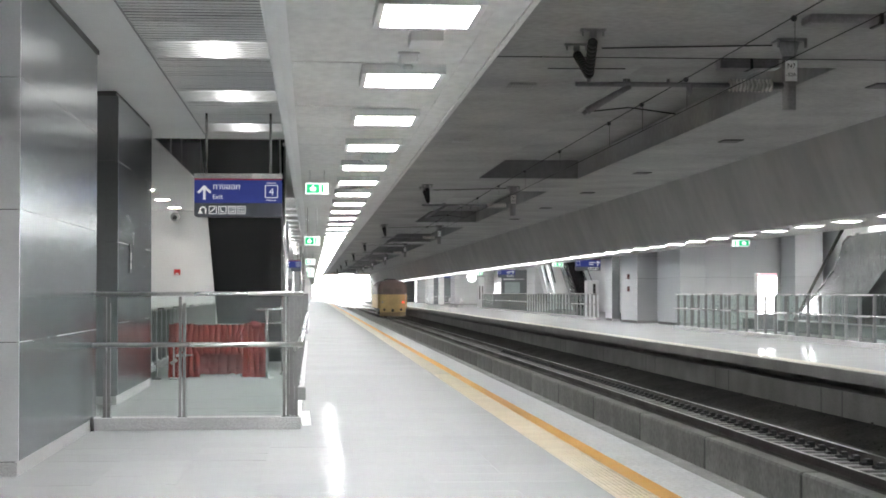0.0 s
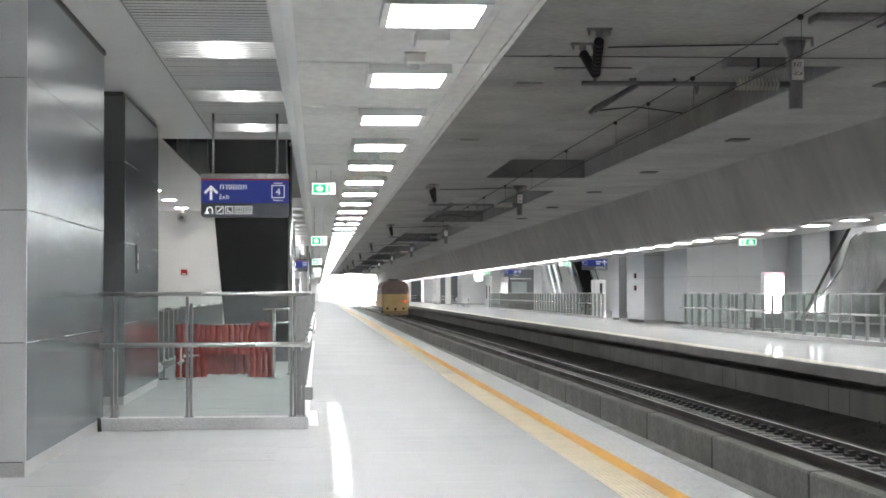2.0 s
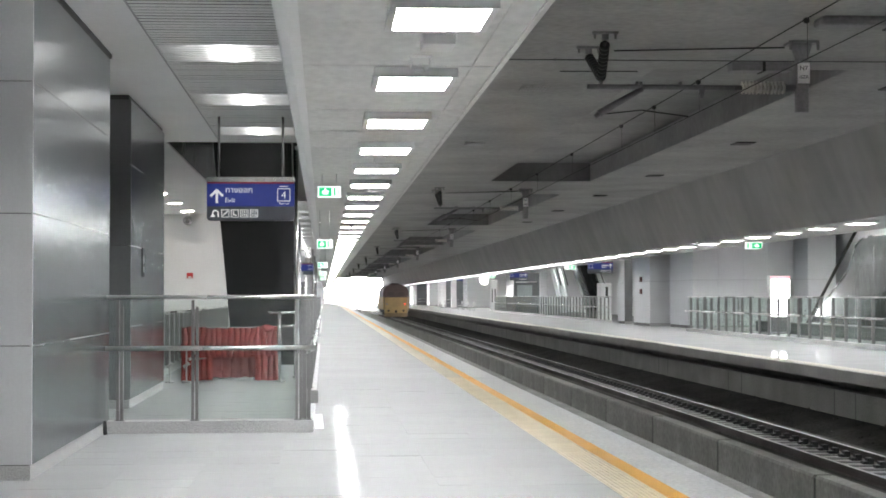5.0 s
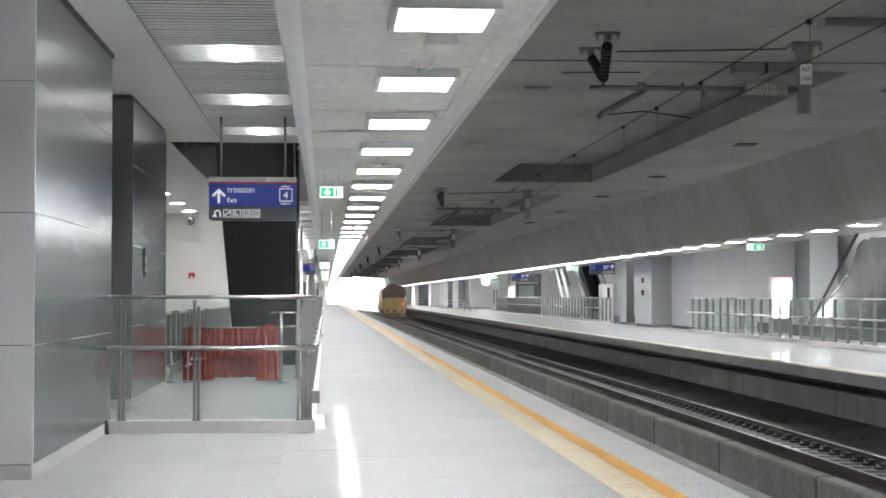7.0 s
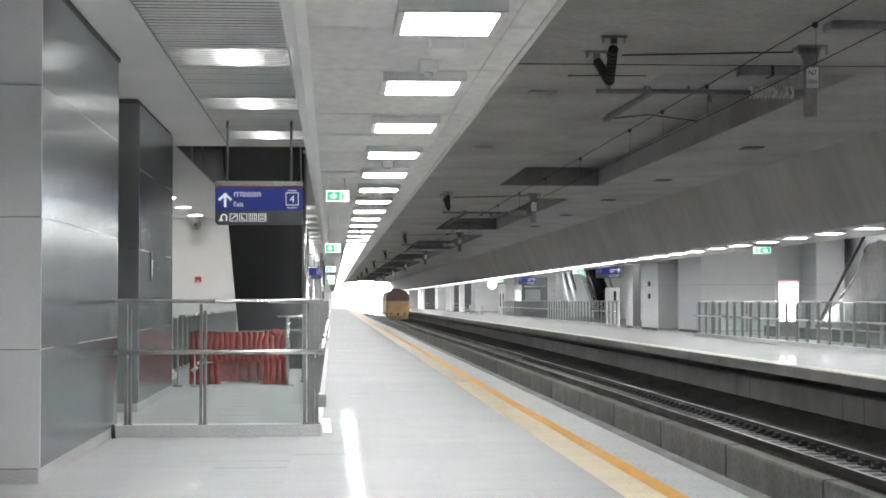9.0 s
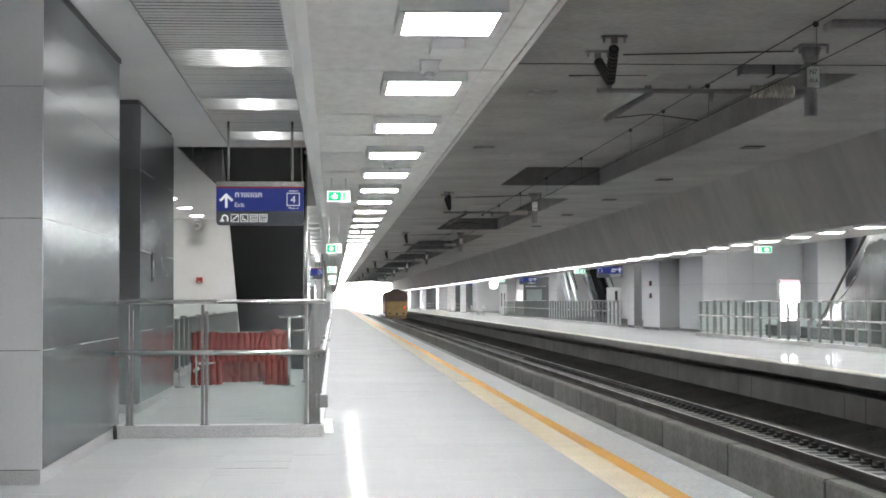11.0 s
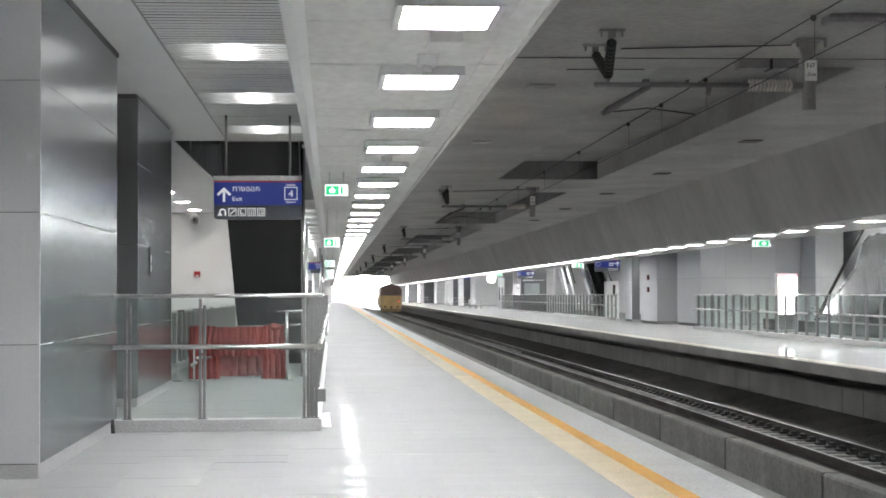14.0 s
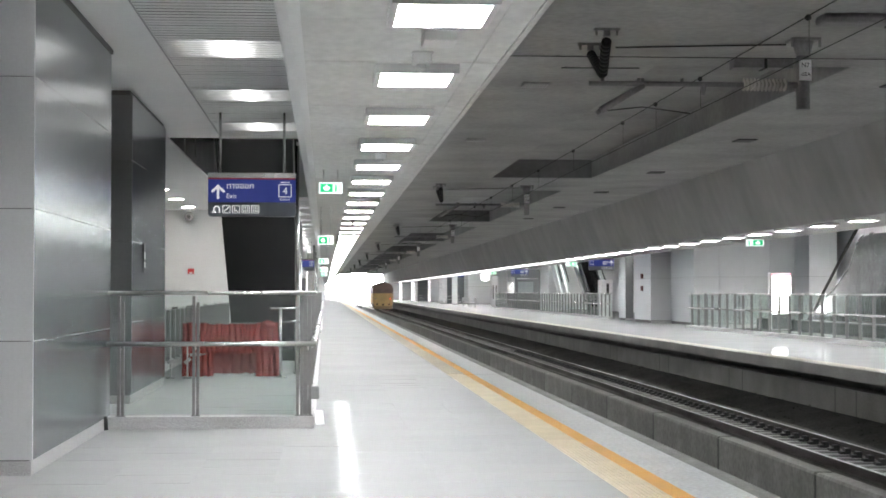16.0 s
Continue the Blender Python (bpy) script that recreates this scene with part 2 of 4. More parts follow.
far_floor = bx(10.44, 30, -6, 352, -0.25, 0)
M_TILE_O = M_TILE.copy()
M_TILE_O.name = "glossy_opposite_tile"
M_TILE_O.node_tree.nodes["Principled BSDF"].inputs["Coat Weight"].default_value = 0.3
far_floor = setting("floor_opposite", far_floor, M_TILE_O, "polished pale floor of the opposite platform", "floor")
setting("trim_opposite", bx(10.09, 10.44, -6, 352, -0.19, 0.003), M_PALE, "cream tactile strip along the opposite platform", "tactile strip")
setting("platform_edge_opposite", bx(9.97, 10.09, -6, 352, -0.235, 0.001, 0.012), M_LIP, "pale grey concrete lip of the opposite platform", "platform edge")
wall = setting("wall_opposite", box(box(bmesh.new(), 10.50, 11.4, -6, 352, -1.62, -0.50), 10.94, 11.4, -6, 352, -0.50, -0.25), M_CONC, "stained grey concrete wall under the opposite platform", "wall")
me = mesh_of("wall_rib", bx(-0.004, 0, -0.03, 0.03, -1.2, -0.51), M_JOINT)
for i in range(20):
    piece("wall_rib", me, wall, (10.50, 33 + 9.2 * i, 0))
    piece("wall_rib", me, wall, (10.50, 34.4 + 9.2 * i, 0))
M_BANK = mat("damp_dark_rubble", (0.085, 0.084, 0.080), 0.95, grain=0.35, scale=14, stain=0.3, stain_scale=0.8, bump=0.5)
M_BANK.node_tree.nodes["Principled BSDF"].inputs["Specular IOR Level"].default_value = 0.05
setting("ground_bank", ex([(9.1, -1.24), (9.5, -1.17), (10.0, -1.07), (10.498, -1.02), (10.498, -1.3), (9.1, -1.3)], -6, 352), M_BANK, "dark sloping bank of packed rubble beside the track", "bank")
random.seed(21)
bm = bmesh.new()
for i in range(700):
    y = 24 + 70 * random.random() ** 1.4
    ridge = 0.5 + 0.5 * noise.noise(Vector((y * .35, 2, 0)))
    if random.random() > 0.25 + 0.75 * ridge:
        continue
    x = random.uniform(9.4, 10.46)
    r = random.uniform(.012, .028)
    stone = bmesh.ops.create_icosphere(bm, subdivisions=1, radius=r, matrix=pose(x, y, -1.19 + .16 * (x - 9.4) + ridge * .05 * (x - 9.4), random.uniform(0, 90), random.uniform(0, 90), 0))
    for v in stone["verts"]:
        v.co.z += random.uniform(-.3, .3) * r
tagged(part("rubble", bm, M_BANK), "dark loose rubble heaped on the bank by the wall", "rubble", kind="stuff")
bm = box(bmesh.new(), 2.9, 6.5, -6, 360, -1.62, -1.47)
box(bm, 6.6, 10.9, -6, 360, -1.62, -1.217)
box(bm, 6.72, 7.58, -6, 360, -1.3, -1.185)
box(bm, 8.73, 9.3, -6, 360, -1.3, -1.19)
setting("track_bed", bm, M_BED, "dark oily track bed of broken stone", "track bed")

# low wall between the tracks, in separate panels
low = thing("low_wall", "low weathered concrete wall between the two tracks", "wall")
low["kind"] = "structure"
bm = ex([(6.44, -1.5), (6.44, -0.955), (6.46, -0.92), (6.69, -0.92), (6.71, -0.955), (6.71, -1.5)], 0, 5.39)
M_LOW = mat("weathered_wall_concrete", (0.215, 0.215, 0.20), 0.9, grain=0.2, scale=12, stain=0.32, stain_scale=1.1, bump=0.2, spread=0.08)
me = mesh_of("panel", bm, M_LOW)
for i in range(54):
    piece("panel", me, low, (0, 0.0 + 5.52 * i, 0))
filler = mesh_of("joint", bx(6.452, 6.698, -0.13, 0.0, -1.5, -0.96), M_DARK)
for i in range(2, 54):
    piece("joint", filler, low, (0, 0.0 + 5.52 * i, 0))

# rails and sleepers
track = thing("track", "single metre gauge track with bright sleepers and rusty rails", "railway track")
track["kind"] = "structure"
near_track = thing("track", "metre gauge track below the platform edge", "railway track")
near_track["kind"] = "structure"


def rail_profile(x):
    return [(x - .06, -1.21), (x + .06, -1.21), (x + .06, -1.195), (x + .012, -1.175), (x + .012, -1.095), (x + .034, -1.085), (x + .034, -1.055),
            (x - .034, -1.055), (x - .034, -1.085), (x - .012, -1.095), (x - .012, -1.175), (x - .06, -1.195)]


for x, owner in ((7.65, track), (8.65, track), (4.22, near_track), (5.28, near_track)):
    part("rail", ex(rail_profile(x), -6, 600), M_RAIL, owner)
    part("rail_head", bx(x - .03, x + .03, -6, 600, -1.0545, ZR, 0.0), M_RAILTOP, owner, "polished bright running surface of a rail")
sl = mesh_of("sleeper", ex([(-.13, 0), (-.10, .115), (.10, .115), (.13, 0)], 7.15, 9.15, "x"), M_SLEEPER)
clip = mesh_of("clip", bx(-0.05, 0.05, -0.085, 0.085, 0, 0.10, 0.015), M_DARK)
chair = mesh_of("chair", bx(-0.07, 0.07, -0.09, 0.09, 0, 0.05, 0.012), M_DARK)
for i in range(190):
    y = 16.0 + 0.6 * i
    s = piece("sleeper", sl, track, (0, y, -1.32))
    if i < 100:
        for x in (8.55, 8.75):
            piece("clip", clip, s, (x, 0, 0.112))
        piece("chair", chair, s, (8.50, 0, 0.112))
bm = bmesh.new()
for i in range(330):
    box(bm, 7.15, 9.15, 130.0 + 0.6 * i - .1, 130.0 + 0.6 * i + .1, -1.32, -1.205)
tagged(part("far_sleepers", bm, M_SLEEPER, track), kind="stuff")
bm = bmesh.new()
for i in range(560):
    box(bm, 3.8, 5.7, 16.0 + 0.6 * i - .1, 16.0 + 0.6 * i + .1, -1.48, -1.205)
tagged(part("far_sleepers", bm, M_SLEEPER, near_track), kind="stuff")
# turnout tracks outside the mouth
for k, x in enumerate((-1.5, 1.2)):
    setting("rail", ex(rail_profile(x), 356, 600), M_RAIL, "rusty steel rail outside the hall", "rail")

# ---- ceilings ----
board = bmesh.new()
y = 4.0
random.seed(3)
while y < 120:
    w = 0.88
    box(board, -0.135, 1.128, y, y + w - 0.006, ZL + random.uniform(0, 0.004), ZL + 0.05)
    y += w
box(board, -0.135, 1.128, -6, 4.0, ZL + .003, ZL + 0.05)
box(board, -0.135, 1.128, 120, END, ZL + .003, ZL + 0.05)
box(board, -0.135, 1.128, -6, END, ZL + 0.05, TOP)
box(board, 1.128, 1.163, -6, END, ZL - 0.012, TOP)
box(board, 0.965, 0.977, -6, END, ZL - 0.004, ZL + 0.02)
setting("ceiling", board, M_CONC_L, "long grey bulkhead ceiling of jointed boards", "ceiling")
trim = ex([(-0.135, ZL - 0.004), (-0.20, ZL + 0.002), (-0.262, ZL + 0.035), (-0.285, ZL + 0.10), (-0.285, TOP), (-0.135, TOP)], -6, END)
setting("trim", trim, M_SOFFIT, "smooth grey rounded edge trim of the bulkhead", "trim")

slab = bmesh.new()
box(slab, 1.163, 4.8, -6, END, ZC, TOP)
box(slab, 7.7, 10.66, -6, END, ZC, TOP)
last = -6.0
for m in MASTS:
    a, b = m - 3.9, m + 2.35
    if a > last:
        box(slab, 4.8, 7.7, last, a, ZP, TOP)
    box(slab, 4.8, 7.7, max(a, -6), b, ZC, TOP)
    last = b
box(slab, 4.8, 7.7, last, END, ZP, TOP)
# Plates coloured darker than the slab, painting the shade inside its pockets.
end_shade = bmesh.new()
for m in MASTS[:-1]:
    box(end_shade, 4.82, 7.69, m + 26.58, m + 26.6 - .004, ZC + .004, ZP - .004)
side_shade = bmesh.new()
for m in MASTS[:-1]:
    box(side_shade, 7.68, 7.697, m + 2.36, m + 26.55, ZC + .004, ZP - .004)
setting("trim_pocket_side_shade", side_shade, mat("pocket_side_shade", (0.29, 0.29, 0.285), 0.85, grain=0.1, scale=6, stain=0.18), "grey plates painting the shade along the ceiling pockets", "trim")
setting("trim_pocket_end_shade", end_shade, mat("pocket_end_shade", (0.19, 0.19, 0.19), 0.8, grain=0.1, scale=6, stain=0.15), "dark plates painting the shade at the pocket ends", "trim")
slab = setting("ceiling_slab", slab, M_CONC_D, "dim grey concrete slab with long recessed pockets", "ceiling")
M_HAUNCH = mat("board_marked_concrete", (0.435, 0.435, 0.425), 0.85, grain=0.05, scale=2.0, stain=0.14, stain_scale=0.5, bump=0.05, stretch=(0.5, 0.8, 0.45))
hp = [(10.66, ZC)]
for k in range(1, 9):
    u = k / 8
    hp.append((10.66 + 0.72 * u, ZC - (ZC - 3.06) * (1 - (1 - u) ** 1.12)))
hp += [(13.6, 3.06), (13.6, TOP), (10.66, TOP)]
setting("ceiling_haunch", ex(hp, -6, END), M_HAUNCH, "sloping grey concrete haunch with board marks", "ceiling")

side = bmesh.new()
box(side, -9, -1.75, -6, 29.0, ZS, TOP)
box(side, -9, -2.68, 29.0, 130, ZS, TOP)
box(side, -2.68, -0.285, 47.0, 49.0, ZS, TOP)
box(side, -2.68, -1.75, 49.0, END, ZS, TOP)
box(side, -9, -2.68, 130, END, ZS, TOP)
setting("ceiling_side", side, M_SOFFIT, "smooth white soffit beside the lift shafts", "ceiling")
slats = bmesh.new()
backing = bmesh.new()


def slat_run(y0, y1, pitch):
    y = y0
    while y < y1:
        w = pitch * random.uniform(0.62, 0.80)
        box(slats, -1.75, -0.285, y, min(y + w, y1), ZS - 0.004, ZS)
        y += pitch
    box(backing, -1.75, -0.285, y0, y1, ZS + 0.001, TOP)


slat_run(-6.0, 29.0, 0.165)
slat_run(49.0, 110.0, 0.33)
box(slats, -1.75, -0.285, 110, END, ZS - .002, TOP)
# Dark sheet close above the slats, painting the shade in their gaps.
setting("ceiling_gap_shade", backing, mat("slat_gap_shade", (0.10, 0.10, 0.10), 0.95), "dark backing painting the shade between the slats", "ceiling")
setting("ceiling_slats", slats, M_SLAT, "white slatted metal ceiling of the side bay", "ceiling")
bm = bmesh.new()
box(bm, -1.765, -1.75, -6, 29.0, ZS - 0.012, ZS + .03)
box(bm, -1.75, -0.285, 28.94, 29.0, ZS - 0.01, ZS + .03)
setting("trim_slats", bm, M_STEEL_D, "thin metal trim round the slatted ceiling", "trim")
# dark stair shaft above the opening
bm = bmesh.new()
box(bm, -2.9, -2.670, 29.01, 46.99, ZS + .03, 9.0)
box(bm, -2.9, -0.14, 28.8, 29.0, TOP, 9.0)
box(bm, -2.9, -0.14, 47.0, 47.2, TOP, 9.0)
box(bm, -0.285, -0.135, 28.8, 47.2, TOP, 9.0)
box(bm, -2.9, -0.14, 28.8, 47.2, 9.0, 9.2)
setting("wall_shaft", bm, mat("dark_glossy_lining", (0.07, 0.07, 0.075), 0.25, 0.2, grain=0.05, scale=3, bump=0.3, stretch=(1, 1, 0.1)), "dark cladding of the escalator opening", "wall")
setting("ceiling_opposite", bx(13.6, 30, -6, END, 4.25, TOP), M_SOFFIT, "white soffit over the opposite platform", "ceiling")
# walls that close the hall
setting("wall_back", bx(-9, 30, -6.3, -6, -1.62, TOP), M_SOFFIT, "plain grey wall closing the hall", "wall")
setting("wall_west", bx(-9.3, -9, -6.3, 352, 0, TOP), M_SOFFIT, "plain grey side wall", "wall")
setting("wall_east", bx(22.0, 22.3, -6.3, END, 0, TOP), M_PANEL_F, "grey panelled back wall of the opposite platform", "wall")
setting("wall_end_east", bx(10.9, 30, END, END + .4, 0, TOP), M_PANEL_F, "grey end wall of the opposite platform", "wall")
setting("wall_end_west", bx(-9, 0.2, END, END + .4, 0, TOP), M_PANEL_F, "grey end wall beside the walkway", "wall")
setting("wall_white", bx(-9, -2.2, 54.6, 54.9, 0, ZS), M_WHITE, "plain white painted wall behind the escalator", "wall")

# ---- lamps ----


def lamp(z, material):
    t = thing("ceiling_lamp", "white rectangular ceiling lamp with glowing diffuser", "ceiling lamp", group="lamps along the platform")
    bm = bmesh.new()
    box(bm, -.275, .275, 0, .80, z - .03, z)
    for a in ((-.275, -.238, 0, .80), (.238, .275, 0, .80), (-.238, .238, 0, .05), (-.238, .238, .76, .80)):
        box(bm, a[0], a[1], a[2], a[3], z - .062, z - .03)
    part("case", bm, M_WHITE, t)
    part("diffuser", bx(-.237, .237, .051, .759, z - .056, z - .031), material, t, "glowing white diffuser")
    return t


first = lamp(0, M_LAMP)
first.location = (0.605, 8.40 - 2.69 * 5, ZL)
for i in range(-4, 115):
    copy_thing(first, pose(0.605, 8.40 + 2.69 * i, ZL))
first = lamp(0, M_LAMP)
first.location = (11.72, 0.4 - 2.96, 3.06)
tagged(first, "white rectangular lamp glowing under the concrete haunch", group="lamps along the opposite platform")
for i in range(0, 107):
    copy_thing(first, pose(11.72, 0.4 + 2.96 * i, 3.06))


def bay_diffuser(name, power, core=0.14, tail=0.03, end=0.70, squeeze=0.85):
    """Diffuser with the light's spread painted in, fading from its lamp to the ends."""
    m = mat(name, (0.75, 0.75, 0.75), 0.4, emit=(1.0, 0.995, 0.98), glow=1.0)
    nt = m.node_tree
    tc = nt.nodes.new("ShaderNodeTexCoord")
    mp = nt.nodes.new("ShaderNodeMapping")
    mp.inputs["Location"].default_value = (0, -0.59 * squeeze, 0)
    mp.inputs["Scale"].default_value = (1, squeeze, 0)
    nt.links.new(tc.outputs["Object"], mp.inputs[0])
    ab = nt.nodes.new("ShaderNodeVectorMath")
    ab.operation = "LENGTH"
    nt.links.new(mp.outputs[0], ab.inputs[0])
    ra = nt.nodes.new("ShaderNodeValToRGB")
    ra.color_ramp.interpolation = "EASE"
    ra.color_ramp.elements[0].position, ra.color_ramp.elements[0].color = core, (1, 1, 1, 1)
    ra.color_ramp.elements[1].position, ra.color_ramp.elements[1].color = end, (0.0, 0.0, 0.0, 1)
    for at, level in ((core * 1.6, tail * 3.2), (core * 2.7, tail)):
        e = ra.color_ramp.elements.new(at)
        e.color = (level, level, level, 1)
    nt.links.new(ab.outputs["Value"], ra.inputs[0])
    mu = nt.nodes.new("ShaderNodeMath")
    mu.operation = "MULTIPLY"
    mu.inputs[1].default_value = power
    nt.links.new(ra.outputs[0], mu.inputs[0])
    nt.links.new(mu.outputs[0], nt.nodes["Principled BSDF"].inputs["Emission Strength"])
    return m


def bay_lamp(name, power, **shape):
    t = thing("bay_lamp", "lamp whose glow along the white slats is painted in", "ceiling lamp", group="lamps in the slatted bay")
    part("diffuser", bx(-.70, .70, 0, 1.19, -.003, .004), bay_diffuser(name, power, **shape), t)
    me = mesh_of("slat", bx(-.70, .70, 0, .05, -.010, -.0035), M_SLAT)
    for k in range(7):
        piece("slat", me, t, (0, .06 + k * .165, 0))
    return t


first = bay_lamp("painted_glow_diffuser", 5.0, core=0.12, tail=0.04, end=0.68, squeeze=0.26)
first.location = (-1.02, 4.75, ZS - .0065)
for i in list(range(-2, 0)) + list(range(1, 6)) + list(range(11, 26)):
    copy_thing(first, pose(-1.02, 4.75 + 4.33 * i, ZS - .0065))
# Unseen lamps added to brighten the opposite platform and its wall.
first = bay_lamp("opposite_fill_diffuser", 105.0)
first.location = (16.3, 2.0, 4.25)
tagged(first, "unseen lamp added to brighten the opposite platform", group="lamps over the opposite platform")
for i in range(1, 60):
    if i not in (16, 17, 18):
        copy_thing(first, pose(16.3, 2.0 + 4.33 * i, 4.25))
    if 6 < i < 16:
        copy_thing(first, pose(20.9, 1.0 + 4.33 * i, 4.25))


def downlight(at):
    t = thing("downlight", "round recessed white downlight, lit", "ceiling lamp", at, group="downlights by the white wall")
    part("ring", rod((0, 0, -.015), (0, 0, .01), .22, 20), M_WHITE, t)
    part("lens", rod((0, 0, -.022), (0, 0, -.016), .19, 20), M_SPOT, t, "glowing lens")


downlight((-4.17, 47.95, ZS))
downlight((-4.19, 52.4, ZS))
downlight((-4.19, 43.5, ZS))


def detector(at, w, d, h, nub):
    t = thing("detector", "small white ceiling detector box", "detector", at)
    part("housing", bx(-w / 2, w / 2, 0, d, -h, 0, 0.008), M_WHITE, t)
    part("base_plate", bx(-w / 2 - .01, w / 2 + .01, -.02, d * .5, -.012, 0.001), M_SOFFIT, t)
    if nub:
        part("sensor", rod((0, d * .6, -h - .03), (0, d * .6, -h), .03, 12), M_WHITE, t)


detector((0.655, 9.58, ZL), 0.19, 0.32, 0.07, False)
detector((0.605, 10.55, ZL), 0.115, 0.20, 0.06, True)
detector((0.60, 18.3, ZL), 0.12, 0.20, 0.06, True)
detector((0.55, 34.2, ZL), 0.08, 0.12, 0.12, True)

# ---- lift shafts and clad blocks ----


def clad_block(label, x0, x1, y0, y1, z1, front, sidem, skirt=True, joints=(1.06, 2.11, 3.16), cols_y=1, cols_x=1, glint=False):
    """A panel-clad block: core, then each panel proud of it with open joints."""
    t = thing("lift_shaft", label, "lift shaft")
    part("core", bx(x0 + .03, x1 - .03, y0 + .03, y1 - .03, 0, z1), M_JOINT, t)
    zs = [0.12] + [j for j in joints if j < z1 - .2] + [z1 - 0.06]
    g = 0.0035
    for a, b in zip(zs[:-1], zs[1:]):
        for k in range(cols_x):
            xa, xb = x0 + (x1 - x0) * k / cols_x, x0 + (x1 - x0) * (k + 1) / cols_x
            part("panel", bx(xa + g, xb - (g if k < cols_x - 1 else 0), y0, y0 + .028, a + g, b - g, .003), front, t)
        for k in range(cols_y):
            ya, yb = y0 + .03 + (y1 - y0 - .03) * k / cols_y, y0 + .03 + (y1 - y0 - .03) * (k + 1) / cols_y
            part("panel", bx(x1 - .028, x1, ya + (g if k else 0), yb - g, a + g, b - g, .004), sidem, t)
            part("panel", bx(x0, x0 + .028, ya + (g if k else 0), yb - g, a + g, b - g, .004), sidem, t)
    # Steel strips added to stand in for highlights on the panel joints.
    if glint:
        for z in zs[1:-1]:
            part("joint_highlight", bx(x1 - .02, x1 - .001, y0 + .03, y1, z - .003, z + .003), M_STEEL, t, "added steel strip standing for the joint highlight")
        for k in range(1, cols_y):
            ya = y0 + .03 + (y1 - y0 - .03) * k / cols_y
            part("joint_highlight", bx(x1 - .02, x1 - .004, ya - .003, ya + .001, .13, z1 - .07), M_STEEL_D, t)
    if skirt:
        bm = bmesh.new()
        box(bm, x0 - .0, x1 - .03, y0 + .012, y0 + .03, 0, 0.114)
        box(bm, x1 - .03, x1 - .012, y0 + .012, y1, 0, 0.114)
        part("skirting", bm, M_GRANITE, t, "pale granite skirting")
    return t


clad_block("lift shaft clad in large satin metal panels", -5.2, -2.3, 13.6, 18.43, ZS, M_PANEL_F, M_PANEL, cols_y=2, cols_x=2, glint=True)
lift = clad_block("lift shaft clad in dark brushed steel panels", -5.0, -2.5, 22.2, 26.8, ZS, M_PANEL_D, M_PANEL, cols_y=2, glint=True)
part("call_panel", bx(-2.502, -2.485, 23.55, 23.72, 1.72, 2.12, 0.004), M_DARK, lift, "dark lift call panel")
part("call_button", bx(-2.486, -2.478, 23.6, 23.67, 1.9, 2.0, 0.003), M_STEEL, lift)
part("call_button", bx(-2.486, -2.478, 23.6, 23.67, 1.78, 1.86, 0.003), M_STEEL, lift)
t = thing("cable_stub", "short black cable end at the foot of the panels", "cable")
part("sleeve", rod((-2.285, 18.02, 0), (-2.30, 18.06, 0.14), 0.022, 10), M_DARK, t)
# Proud strip, coloured dark to paint a shadow gap under the soffit.
t = thing("ceiling_gap_trim", "dark strip painting a shadow gap above the metal panels", "trim")
part("strip", bx(-5.2, -2.29, 13.58, 18.5, ZS - .05, ZS - .002), M_JOINT, t)
t["kind"] = "structure"

# ---- balustrades ----


def balustrade(label, a, b, spacing, outside, posts=None, glass_on=True, group="", kerb=True, rail_z=0.90, top_z=1.44):
    """A straight glass balustrade from a to b (x, y); outside: the side that carries the handrail."""
    a, b, o = Vector((*a, 0)), Vector((*b, 0)), Vector((*outside, 0))
    d = (b - a).normalized()
    n = (b - a).length
    t = thing("balustrade", label, "balustrade", group=group)
    ang = math.atan2(d.y, d.x)

    def put(bm):
        bm.transform(Matrix.Translation(a) @ Matrix.Rotation(ang, 4, "Z"))
        return bm
    s = 1 if Vector((-d.y, d.x, 0)).dot(o) > 0 else -1
    if kerb:
        part("kerb", put(bx(0, n, -.10, .10, 0, .13, .006)), M_GRANITE, t, "grey granite kerb")
    at = posts or [n * (i + 0.5) / max(1, round(n / spacing)) for i in range(max(1, round(n / spacing)))]
    for p in at:
        bm = bmesh.new()
        box(bm, p - .036, p - .007, -.040, .040, .13, top_z - .03)
        box(bm, p + .007, p + .036, -.040, .040, .13, top_z - .10)
        box(bm, p - .05, p + .05, -.05, .05, .13, .142)
        post = part("post", put(bm), M_POST, t, "twin flat steel post")
        bm = bmesh.new()
        tube(bm, (p, s * .03, rail_z - .06), (p, s * .10, rail_z - .03), .010, 8)
        tube(bm, (p, s * .10, rail_z - .04), (p, s * .10, rail_z), .010, 8)
        bk = part("bracket", put(bm), M_STEEL, post)
    part("handrail", put(rod((-.02, s * .10, rail_z), (n + .02, s * .10, rail_z), .025, 12)), M_STEEL, t, "round polished steel handrail")
    part("top_rail", put(rod((-.02, 0, top_z), (n + .02, 0, top_z), .022, 12)), M_STEEL, t, "round polished steel top rail")
    if glass_on:
        edges = [0] + list(at) + [n]
        for p, q in zip(edges[:-1], edges[1:]):
            if q - p > .1:
                g = part("pane", put(bx(p + .02, q - .02, -.006, .006, .15, top_z - .03)), M_GLASS, t, "green-tinted clear glass pane")
                g.visible_shadow = False
    return t


balustrade("glass balustrade with steel posts on a granite kerb", (-2.30, 18.22), (-0.11, 18.22), 1, (0, -1), posts=[0.14, 0.93, 2.03, 2.12])
balustrade("long glass balustrade beside the platform walkway", (-0.21, 18.35), (-0.21, 47.0), 1.5, (1, 0), posts=[0.12] + [1.6 + 1.5 * k for k in range(18)])
